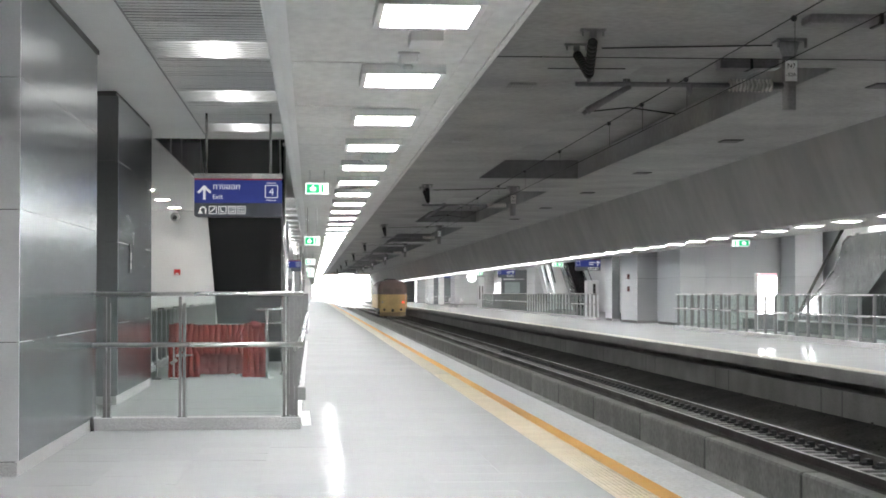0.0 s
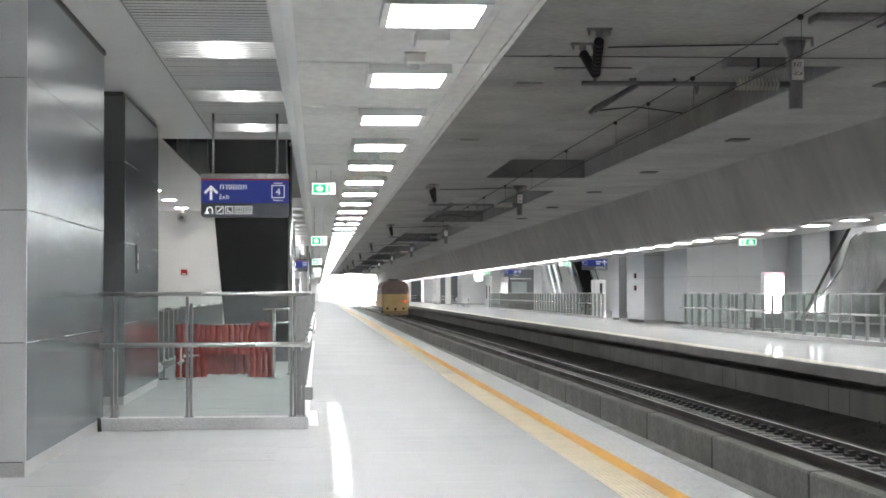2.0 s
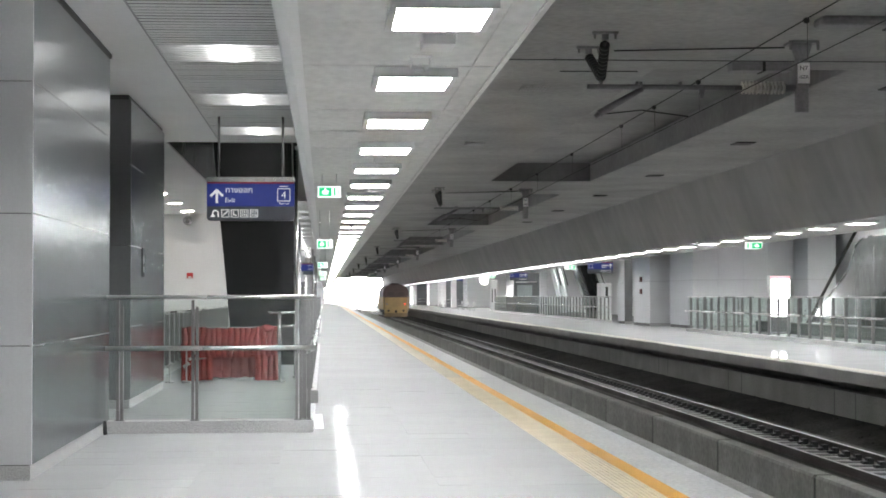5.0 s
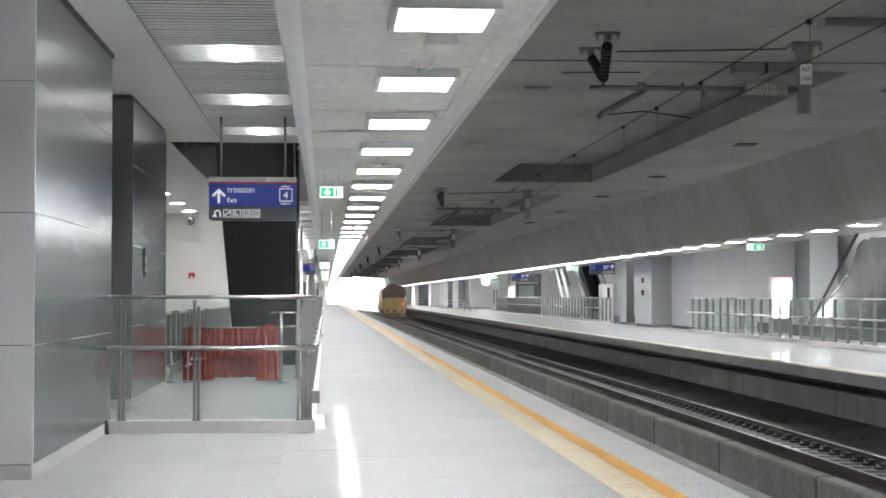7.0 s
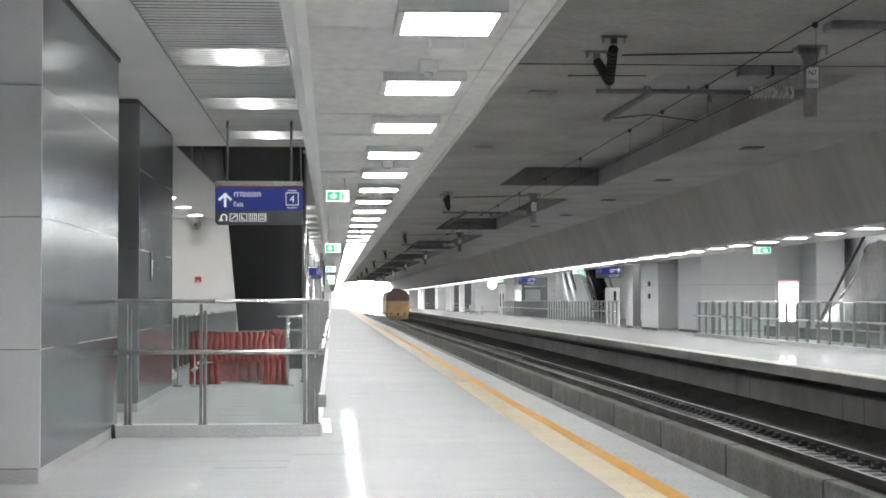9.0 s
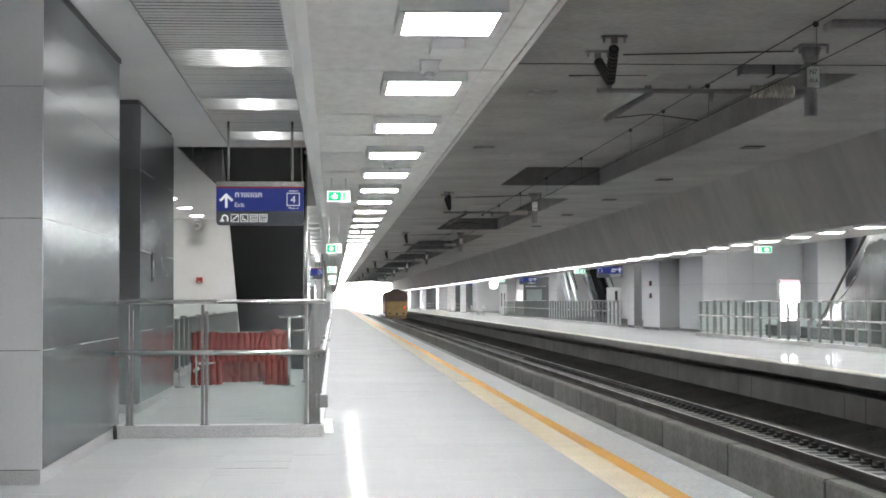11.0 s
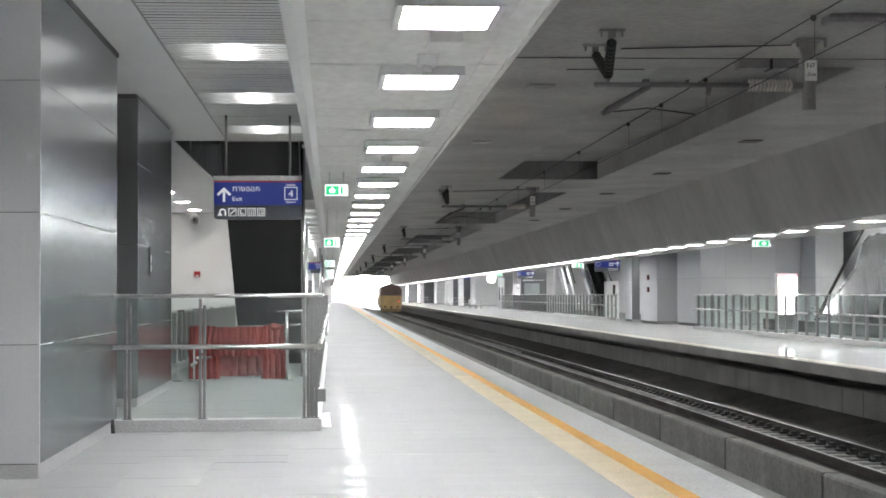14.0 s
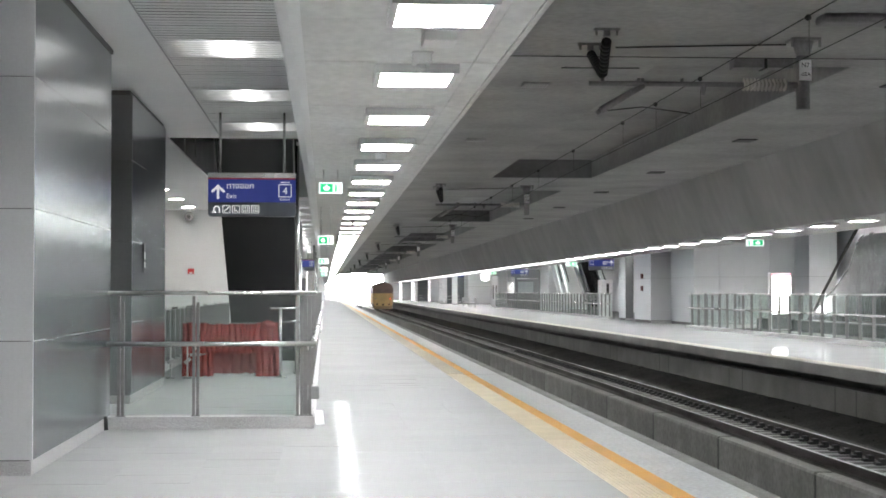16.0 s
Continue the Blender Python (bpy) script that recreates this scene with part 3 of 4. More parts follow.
balustrade("glass balustrade across the end of the well", (-2.6, 47.0), (-0.21, 47.0), 1.2, (0, 1))
balustrade("glass balustrade beside the lifts", (-3.0, 30.0), (-3.0, 53.5), 1.1, (-1, 0), rail_z=0.78, top_z=1.13)
balustrade("glass balustrade further along the walkway", (-0.21, 60.0), (-0.21, 90.0), 1.5, (1, 0))
t = thing("paper_notice", "white paper card leaning on the granite kerb", "paper")
bm = bx(-.05, .05, -.002, .002, 0, .20)
bm.transform(pose(-0.05, 18.62, 0.002, -42, 0, 8))
part("card", bm, M_PAPER, t)
t = thing("gate_bracket", "small steel clamp box on the corner post", "clamp")
part("clamp", bx(-.20, -.06, 18.28, 18.42, .30, .44, .01), M_STEEL_D, t)

# ---- barrier with net, bollards ----
random.seed(11)
t = thing("net_barrier", "orange-red safety net draped round a low barrier frame", "barrier")
for x in (-2.42, -2.0, -1.2, -0.84):
    part("frame_post", rod((x, 29.45, 0), (x, 29.45, .93), .022, 8), M_STEEL_D, t)
part("frame_rail", rod((-2.42, 29.45, .90), (-0.84, 29.45, .90), .02, 8), M_STEEL_D, t)


def cloth(x0, x1, y, z0, z1, amp, waves, name, label, sag=0.0, material=M_NET):
    bm = bmesh.new()
    nx, nz = 90, 10
    grid = []
    for side in (0, 1):
        rows = []
        for k in range(nz + 1):
            v = k / nz
            row = []
            for i in range(nx + 1):
                u = i / nx
                ph = waves * 2 * math.pi * (u + 0.04 * noise.noise(Vector((u * 6, v * 2, 3))))
                dy = amp * math.sin(ph) * (0.5 + 0.5 * v) + 0.04 * noise.noise(Vector((u * 9, v * 3, 7)))
                top = z1 - sag * math.sin(math.pi * u) + 0.03 * noise.noise(Vector((u * 14, 1, 9))) * v
                low = z0 + 0.03 * noise.noise(Vector((u * 11, 5, 2)))
                row.append(bm.verts.new((x0 + (x1 - x0) * u + 0.02 * math.cos(ph), y + dy + side * .006, low + (top - low) * v)))
            rows.append(row)
        grid.append(rows)
    for side in (0, 1):
        for k in range(nz):
            for i in range(nx):
                q = (grid[side][k][i], grid[side][k][i + 1], grid[side][k + 1][i + 1], grid[side][k + 1][i])
                f = bm.faces.new(q if side == 0 else q[::-1])
                f.smooth = True
    part(name, bm, material, t, label)


cloth(-2.45, -0.82, 29.33, 0.40, 0.93, 0.035, 17, "upper_net", "pleated orange-red net", 0.03)
cloth(-1.95, -1.18, 29.40, 0.05, 0.42, 0.012, 5, "lower_net", "stretched dull red net", material=mat("faded_red_net", (0.20, 0.055, 0.05), 0.85, grain=0.2, scale=60, stain=0.2, stain_scale=3))
cloth(-2.46, -1.93, 29.36, 0.0, 0.45, 0.05, 5, "corner_net", "bunched red net hanging to the floor", 0.1)
cloth(-1.20, -0.80, 29.34, 0.0, 0.45, 0.04, 4, "corner_net", "bunched red net hanging to the floor")
bm = bmesh.new()
bmesh.ops.create_icosphere(bm, subdivisions=3, radius=0.075)
for v in bm.verts:
    v.co = v.co * (1 + 0.5 * noise.noise(v.co * 9)) * 1.0
    v.co.x *= 1.4
    v.co += Vector((-0.98, 29.33, 0.90))
part("gathered_net", bm, M_NET, t, "knotted bunch of net")


def gate_post(x, y):
    t = thing("gate_stand", "stainless steel stand with crossbars by the stair", "stand")
    part("pole", rod((x, y, 0), (x, y, 1.18), .028, 12), M_STEEL, t)
    part("foot", rod((x, y, 0), (x, y, .03), .11, 16), M_STEEL, t)
    part("top_bar", rod((x - .18, y, 1.17), (x + .32, y, 1.17), .022, 10), M_STEEL, t)
    part("middle_bar", rod((x - .04, y, .94), (x + .32, y, .94), .018, 10), M_STEEL, t)


gate_post(-0.75, 28.9)
for x in (-2.58, -2.30):
    t = thing("floor_stand", "short steel floor stand with a ring", "stand")
    part("pole", rod((x, 28.7, 0), (x, 28.7, .55), .015, 8), M_STEEL, t)
    part("foot", rod((x, 28.7, 0), (x, 28.7, .03), .08, 14), M_STEEL_D, t)
    part("ring", rod((x - .05, 28.7, .26), (x + .05, 28.7, .33), .03, 10), M_STEEL, t)

# ---- escalators ----


def escalator(label, x0, x1, foot_y, foot_z, top_y, top_z, deck, skin, edge, thick=0.9):
    """An inclined flight: truss with soffit, side stringers, two balustrades."""
    t = thing("escalator", label, "escalator")
    dy, dz = top_y - foot_y, top_z - foot_z
    part("truss", ex([(foot_y, foot_z), (top_y, top_z), (top_y, top_z + thick), (foot_y, foot_z + thick)], x0 + .05, x1 - .05, "x"), skin, t)
    for x in (x0, x1 - .05):
        part("stringer", ex([(foot_y, foot_z - .02), (top_y, top_z - .02), (top_y, top_z + thick + .05), (foot_y, foot_z + thick + .05)], x, x + .05, "x"), edge, t, "polished stringer")
        part("handrail", rod((x + .025, foot_y, foot_z + thick + .95), (x + .025, top_y, top_z + thick + .95), .04, 10), M_DARK, t, "black rubber handrail")
        g = part("pane", ex([(foot_y, foot_z + thick + .05), (top_y, top_z + thick + .05), (top_y, top_z + thick + .92), (foot_y, foot_z + thick + .92)], x + .02, x + .03, "x"), M_GLASS, t)
        g.visible_shadow = False
    n = int(abs(dy) / 0.4)
    ang = math.atan2(dz, abs(dy))
    me = mesh_of("step", bx(x0 + .12, x1 - .12, min(0, dy / n), max(0, dy / n), 0, dz / n * 0.98), deck)
    for k in range(n):
        piece("step", me, t, (0, foot_y + dy * k / n, foot_z + dz * k / n + thick))
    return t


escalator("escalator underside clad in glossy black panels", -1.90, -0.56, 36.0, 0.0, 28.9, 4.30, M_DARK, M_BLACK, M_BLACK)
part_ob = thing("steel_column", "slim polished steel column beside the escalator", "column")
part("shaft", rod((-0.50, 30.2, 0), (-0.50, 30.2, ZL + 1.1), .035, 14), M_STEEL, part_ob)
part("collar", rod((-0.50, 30.2, 0), (-0.50, 30.2, .05), .06, 14), M_STEEL_D, part_ob)

# ---- far part of the side bay ----
clad_block("clad block with bright steel faces along the bay", -3.4, -0.86, 58.0, 63.5, ZS, M_PANEL_F, M_PANEL)
clad_block("clad block with steel faces further along the bay", -3.4, -1.05, 96.0, 102.0, ZS, M_PANEL_F, M_PANEL)
clad_block("clad block far along the bay", -3.4, -0.85, 140.0, 146.0, ZS, M_PANEL_F, M_PANEL)
for y in (95.0, 112.0, 130.0):
    c = thing("steel_column", "slim polished steel column in the side bay", "column")
    part("shaft", rod((-0.62, y, 0), (-0.62, y, ZS), .07, 14), M_STEEL, c)
    part("collar", rod((-0.62, y, 0), (-0.62, y, .05), .10, 14), M_STEEL_D, c)
t = thing("cabinet", "tall white cabinet at the far end of the walkway", "cabinet")
part("body", bx(-1.35, -0.25, 250, 251.4, 0.1, 2.55, .03), M_WHITE, t)
part("door", bx(-1.25, -0.85, 249.97, 250.0, 0.2, 2.45), M_SOFFIT, t)
part("plinth", bx(-1.30, -0.30, 250.05, 251.35, 0, 0.1), M_STEEL_D, t)
t = thing("cabinet", "dark equipment cabinet behind the balustrade", "cabinet")
part("body", bx(-1.5, -0.75, 66, 67, 0.08, 2.0, .02), M_PANEL_D, t)
part("plinth", bx(-1.45, -0.8, 66.05, 66.95, 0, 0.08), M_DARK, t)

# ---- wall fittings ----
t = thing("fire_alarm", "red fire alarm box on the white wall", "fire alarm")
part("box", bx(-4.37, -4.17, 54.5, 54.6, 2.02, 2.20, .01), M_RED, t)
part("call_plate", bx(-4.32, -4.22, 54.49, 54.5, 2.03, 2.08), M_WHITE, t)
t = thing("security_camera", "white dome security camera under the soffit", "security camera")
part("bracket", rod((-4.25, 53.4, ZS), (-4.25, 53.4, 3.92), .06, 12), M_WHITE, t)
bm = bmesh.new()
bmesh.ops.create_uvsphere(bm, u_segments=18, v_segments=12, radius=0.15)
bm.transform(Matrix.Translation((-4.25, 53.4, 3.82)))
part("dome", bm, M_STEEL_D, t)
part("lens", rod((-4.25, 53.27, 3.80), (-4.25, 53.23, 3.79), .07, 14), M_DARK, t)

# ---- signs ----


def lettering(text, size, at, material, parent, rot=(90, 0, 0), depth=0.001, align="LEFT"):
    cu = bpy.data.curves.new("lettering", "FONT")
    cu.body, cu.size, cu.extrude, cu.align_x = text, size, depth, align
    ob = bpy.data.objects.new("lettering", cu)
    scene.collection.objects.link(ob)
    me = bpy.data.meshes.new_from_object(ob.evaluated_get(bpy.context.evaluated_depsgraph_get()))
    bpy.data.objects.remove(ob)
    me.materials.clear()
    me.materials.append(material)
    o = new("lettering", me)
    o.parent = parent
    o.matrix_basis = pose(*at, *rot)
    return o


def arrow(x, y, z, s, material, parent):
    bm = bmesh.new()
    box(bm, x - .09 * s, x + .09 * s, y, y + .003, z - .5 * s, z + .3 * s)
    for k in (-1, 1):
        b2 = bmesh.new()
        box(b2, -.09 * s, .09 * s, 0, .003, -.62 * s, 0.06 * s)
        b2.transform(Matrix.Translation((x, y - .0005 * (k + 2), z + .42 * s)) @ Matrix.Rotation(radians(-46 * k), 4, "Y"))
        m2 = bpy.data.meshes.new("tmp")
        b2.to_mesh(m2)
        b2.free()
        bm.from_mesh(m2)
        bpy.data.meshes.remove(m2)
    part("arrow", bm, material, parent, "white arrow")


def outline(x0, x1, z0, z1, y, w):
    bm = bmesh.new()
    box(bm, x0, x1, y, y + .003, z0, z0 + w)
    box(bm, x0, x1, y, y + .003, z1 - w, z1)
    box(bm, x0, x0 + w, y, y + .003, z0 + w, z1 - w)
    box(bm, x1 - w, x1, y, y + .003, z0 + w, z1 - w)
    return bm


def rounded(x0, x1, z0, z1, r, y0, y1):
    """A plate with rounded lower corners."""
    pts = [(x0, z1), (x1, z1)]
    for k in range(6):
        a = -radians(90 * k / 5)
        pts.append((x1 - r + r * math.cos(a), z0 + r + r * math.sin(a)))
    for k in range(6):
        a = -radians(90 + 90 * k / 5)
        pts.append((x0 + r + r * math.cos(a), z0 + r + r * math.sin(a)))
    return ex(pts, y0, y1)


def exit_sign_blue(x0, y, rods_to, flip=False):
    """The hanging direction sign, its left end at x0."""
    t = thing("direction_sign", "hanging blue direction sign with red stripe and exit arrow", "sign")
    x1 = x0 + 1.27
    part("housing", rounded(x0, x1, 2.55, 3.18, .05, y, y + .12), M_SIGNGREY, t, "grey lower band with rounded corners")
    part("cap", bx(x0 - .004, x1 + .004, y - .006, y + .126, 3.112, 3.184), M_STEEL, t, "brushed metal top cap")
    part("stripe", bx(x0, x1, y - .004, y, 3.088, 3.112), M_SIGNRED, t, "red stripe")
    part("face", bx(x0, x1, y - .004, y, 2.755, 3.088), M_BLUE, t, "blue face")
    for rx in (x0 + .17, x0 + 1.10):
        part("hanging_rod", rod((rx, y + .06, 3.18), (rx, y + .06, rods_to), .019, 10), M_STEEL, t)
    f = y - .0075
    if flip:
        arrow(x1 - .14, f, 2.92, .24, M_SIGNWHITE, t)
        for k, w in enumerate((.30, .22)):
            part("bar", bx(x1 - .58, x1 - .58 + w, f, f + .003, 2.94 - .10 * k, 2.985 - .10 * k), M_SIGNWHITE, t)
        part("badge", outline(x0 + .05, x0 + .24, 2.83, 3.02, f, .012), M_SIGNWHITE, t)
        for k in range(4):
            part("pictogram", outline(x0 + .65 + .13 * k, x0 + .76 + .13 * k, 2.60, 2.71, f + .004, .012), M_SIGNWHITE, t)
        return t
    arrow(x0 + .145, f, 2.905, .205, M_SIGNWHITE, t)
    lettering("\u0e17\u0e32\u0e07\u0e2d\u0e2d\u0e01", .122, (x0 + .265, f, 2.955), M_SIGNWHITE, t)
    lettering("Exit", .095, (x0 + .262, f, 2.815), M_SIGNWHITE, t)
    part("badge", outline(x0 + 1.02, x0 + 1.21, 2.83, 3.02, f, .012), M_SIGNWHITE, t, "white square outline")
    lettering("4", .15, (x0 + 1.115, f, 2.872), M_SIGNWHITE, t, align="CENTER")
    lettering("Platform", .042, (x0 + 1.115, f, 2.785), M_SIGNWHITE, t, align="CENTER")
    part("bar", bx(x0 + 1.05, x0 + 1.18, f, f + .003, 3.042, 3.053), M_SIGNWHITE, t)
    # lower row: a turn-back arrow and four pictograms
    bm = bmesh.new()
    for k in range(10):
        a, b = math.pi * k / 10, math.pi * (k + 1) / 10
        tube(bm, (x0 + .125 - .04 * math.cos(a), f, 2.655 + .04 * math.sin(a)), (x0 + .125 - .04 * math.cos(b), f, 2.655 + .04 * math.sin(b)), .011, 6)
    tube(bm, (x0 + .165, f, 2.655), (x0 + .165, f, 2.60), .011, 6)
    tube(bm, (x0 + .085, f, 2.60), (x0 + .085, f, 2.655), .036, 6, .004)
    part("turn_arrow", bm, M_SIGNWHITE, t)
    for k in range(4):
        xa = x0 + .21 + .138 * k
        bm = outline(xa, xa + .115, 2.595, 2.71, f + .004, .010)
        if k == 0:
            tube(bm, (xa + .02, f + .004, 2.62), (xa + .095, f + .004, 2.685), .008, 6)
        elif k == 1:
            box(bm, xa + .03, xa + .042, f + .004, f + .007, 2.62, 2.69)
            tube(bm, (xa + .04, f + .004, 2.64), (xa + .085, f + .004, 2.62), .008, 6)
        else:
            for j in range(3):
                box(bm, xa + .025 + .027 * j, xa + .037 + .027 * j, f + .004, f + .007, 2.615, 2.65)
                box(bm, xa + .025 + .027 * j, xa + .037 + .027 * j, f + .004, f + .007, 2.665, 2.69)
        part("pictogram", bm, M_SIGNWHITE, t, "white outlined pictogram")
    return t


exit_sign_blue(-1.70, 24.8, ZS)
exit_sign_blue(-1.82, 88.0, ZS)
exit_sign_blue(13.2, 84.3, 4.25, True)
exit_sign_blue(13.4, 121.9, 4.25, True)


def exit_box(x0, x1, y, z0, z1, top, flip=False):
    t = thing("exit_sign", "lit green and white emergency exit sign hung from above", "exit sign", group="green exit signs")
    w, h = x1 - x0, z1 - z0
    part("housing", bx(x0, x1, y, y + .06, z0, z1, .008), M_WHITE, t)
    part("face", bx(x0 + .02 * w, x1 - .02 * w, y - .003, y - .0005, z0 + .08 * h, z1 - .08 * h), M_EXITWHITE, t, "glowing white face")
    a, b = (x0 + .06 * w, x0 + .60 * w) if not flip else (x1 - .60 * w, x1 - .06 * w)
    part("green_field", bx(a, b, y - .006, y - .0035, z0 + .14 * h, z1 - .14 * h), M_GREEN, t, "glowing green field")
    c = (a + b) / 2
    bm = bmesh.new()
    box(bm, c - .13 * w, c + .13 * w, y - .009, y - .0065, z0 + .40 * h, z1 - .40 * h)
    tube(bm, (c, y - .008, z0 + .3 * h), (c, y - .008, z1 - .22 * h), .10 * w, 12, .02 * w)
    part("pictogram", bm, M_EXITWHITE, t)
    d0 = x0 + .68 * w if not flip else x0 + .14 * w
    part("door_field", bx(d0, d0 + .09 * w, y - .006, y - .0035, z0 + .16 * h, z1 - .16 * h), M_GREEN, t)
    part("door_field", bx(d0 + .18 * w, d0 + .22 * w, y - .006, y - .0035, z0 + .16 * h, z1 - .16 * h), M_GREEN, t)
    for k in (.2, .8):
        part("hanging_rod", rod((x0 + k * w, y + .03, z1 - .005), (x0 + k * w, y + .03, top), .006, 6), M_STEEL, t)


exit_box(-0.08, 0.21, 20.8, 2.65, 2.80, ZL)
exit_box(-0.13, 0.15, 30.0, 2.28, 2.45, ZL)
exit_box(-0.18, 0.10, 48.0, 2.23, 2.41, ZL)
exit_box(-0.20, 0.10, 66.0, 2.23, 2.41, ZL)
exit_box(-0.20, 0.10, 84.0, 2.23, 2.41, ZL)
exit_box(12.4, 12.94, 49.35, 2.80, 3.02, 3.06, True)
exit_box(12.4, 12.96, 86.9, 2.78, 3.02, 3.06, True)
exit_box(12.4, 12.96, 128.0, 2.78, 3.02, 3.06, True)

# ---- overhead line ----


def cantilever():
    """Mast, stays and insulators of the overhead line; its origin on the slab over the middle of the near track."""
    t = thing("line_support", "overhead line support with mast, dark insulators and tube", "overhead line support", group="overhead line supports")
    for x, y in ((3.51, -1.05), (3.50, 0.22)):
        bm = bmesh.new()
        box(bm, x - .16, x + .16, y - .05, y + .05, -.03, 0.0)
        box(bm, x - .04, x + .04, y - .03, y + .03, -.10, -.03)
        for k in (-.13, .13):
            tube(bm, (x + k, y, -.09), (x + k, y, 0), .014, 8)
        part("ceiling_plate", bm, M_CAT, t, "bolted grey ceiling plate")
        a, b = Vector((x, y, -.13)), Vector((3.58, -.3, -.48))
        bm = rod(a, b, .025, 8)
        for k in range(9):
            p = a.lerp(b, .08 + .84 * k / 8)
            q = a.lerp(b, .08 + .84 * (k + .7) / 8)
            tube(bm, p, q, .064, 14, .060)
        part("insulator", bm, M_DARK, t, "ribbed black insulator")
    part("hanger", rod((3.58, -.3, -.44), (3.58, -.3, -.60), .03, 8, .02), M_CAT, t)
    bm = rod((3.40, -.3, -.60), (5.45, -.3, -.60), .032, 12)
    tube(bm, (4.90, -.3, -.74), (4.90, -.3, -.60), .02, 8, .05)
    for x in (4.05, 4.10, 4.62):
        tube(bm, (x, -.3, -.60), (x, -.3, -.53), .02, 8)
    part("tube", bm, M_CAT, t, "grey horizontal steel tube")
    bm = rod((5.42, -.3, -.60), (6.05, -.3, -.60), .03, 10)
    core = part("rod_insulator", bm, M_PORC, t, "pale ribbed porcelain insulator")
    me = mesh_of("shed", rod((0, 0, 0), (.022, 0, 0), .088, 14, .07), M_PORC)
    for k in range(12):
        piece("shed", me, core, (5.43 + .049 * k, -.3, -.60))
    bm = rod((6.00, -.3, -.60), (6.16, -.3, -.60), .045, 10)
    part("clamp", bm, M_CAT, t)
    mast = part("mast", rod((6.22, -.3, -.92), (6.22, -.3, -.12), .09, 18), M_CAT, t, "grey tubular drop post")
    bm = rod((6.22, -.3, -.22), (6.22, -.3, -.03), .09, 18, .14)
    box(bm, 6.04, 6.40, -.50, -.10, -.03, 0)
    for x in (6.04, 6.40):
        tube(bm, (x, -.45, -.12), (x, -.45, 0), .02, 8)
    part("flange", bm, M_CAT, mast)
    plate = part("number_plate", bx(6.14, 6.30, -.415, -.405, -.55, -.28), M_PAPER, mast, "small white plate with black characters")
    bm = rod((4.12, -.3, -.62), (3.55, -.3, -.95), .036, 10, .05)
    tube(bm, (3.55, -.3, -.95), (3.50, -.3, -.99), .03, 8)
    part("steady_arm", bm, M_CAT, t, "thin registration arm")
    bm = rod((3.55, -.3, -.96), (4.10, -.3, -.90), .009, 6)
    tube(bm, (4.10, -.3, -.90), (4.72, -.3, -.98), .009, 6)
    part("stay", bm, M_DARK, t)
    part("tie_rod", rod((3.75, -.3, -.13), (6.0, -.3, -.07), .010, 8), M_DARK, t, "thin dark tie rod under the slab")
    return t, plate


sup, plate = cantilever()
lettering("N7", .085, (6.22, -.418, -.38), M_DARK, plate, align="CENTER")
lettering("-52A", .066, (6.22, -.418, -.49), M_DARK, plate, align="CENTER")
sup.location = (0, MASTS[1], ZC)
for m in MASTS[2:]:
    copy_thing(sup, pose(0, m, ZC))


def sagging(x, z, name, label, r):
    t = thing(name, label, "cable")
    part("wire", rod((x, -6, z), (x, 600, z), r, 6), M_WIRE, t)
    return t


mess = sagging(4.90, 4.26, "messenger_wire", "thin dark messenger wire of the overhead line", .0065)
sagging(4.92, 3.86, "contact_wire", "thin dark contact wire below the messenger", .005)
for y in (11.5, 16.9, 21.9, 24.9, 27.7, 33.3, 38.8, 44.3, 50.0, 55.5, 61.0, 66.5, 72.0):
    part("dropper", rod((4.91, y, 3.86), (4.91, y, 4.26), .003, 6), M_WIRE, mess, "thin dropper wire")
    bm = bmesh.new()
    bmesh.ops.create_icosphere(bm, subdivisions=2, radius=.034)
    bm.transform(Matrix.Translation((4.90, y, 4.245)))
    part("clamp", bm, M_DARK, mess)
t = thing("ceiling_conduit", "thin dark conduit across the slab", "conduit")
part("pipe", rod((1.25, 23.4, ZC - .015), (10.2, 23.4, ZC - .008), .006, 8), M_DARK, t)
part("clip", bx(3.2, 3.24, 23.38, 23.42, ZC - .03, ZC), M_STEEL_D, t)
t = thing("ceiling_conduit", "short dark conduit on the slab", "conduit")
part("pipe", rod((3.45, 24.6, ZC - .015), (4.6, 24.6, ZC - .008), .007, 8), M_DARK, t)
part("clip", bx(4.0, 4.04, 24.58, 24.62, ZC - .03, ZC), M_STEEL_D, t)
# Two boxes added in place of the dark bands beside the pocket ends.
t = thing("cable_tray", "dark box standing for a dark band at the pocket edge", "cable tray")
part("tray", bx(5.75, 6.60, 23.5, 23.8, ZC - .13, ZC, .01), M_CAT, t)
part("tray_flange", bx(6.18, 6.22, 23.48, 23.82, ZC - .14, ZC), M_DARK, t)
t = thing("cable_tray", "dark rounded box standing for a dark band under the slab", "cable tray")
part("duct", bx(5.86, 7.0, 19.55, 19.95, ZC - .11, ZC, .05), M_CAT, t)
part("bracket", bx(6.7, 6.74, 19.5, 19.9, ZC - .13, ZC), M_DARK, t)


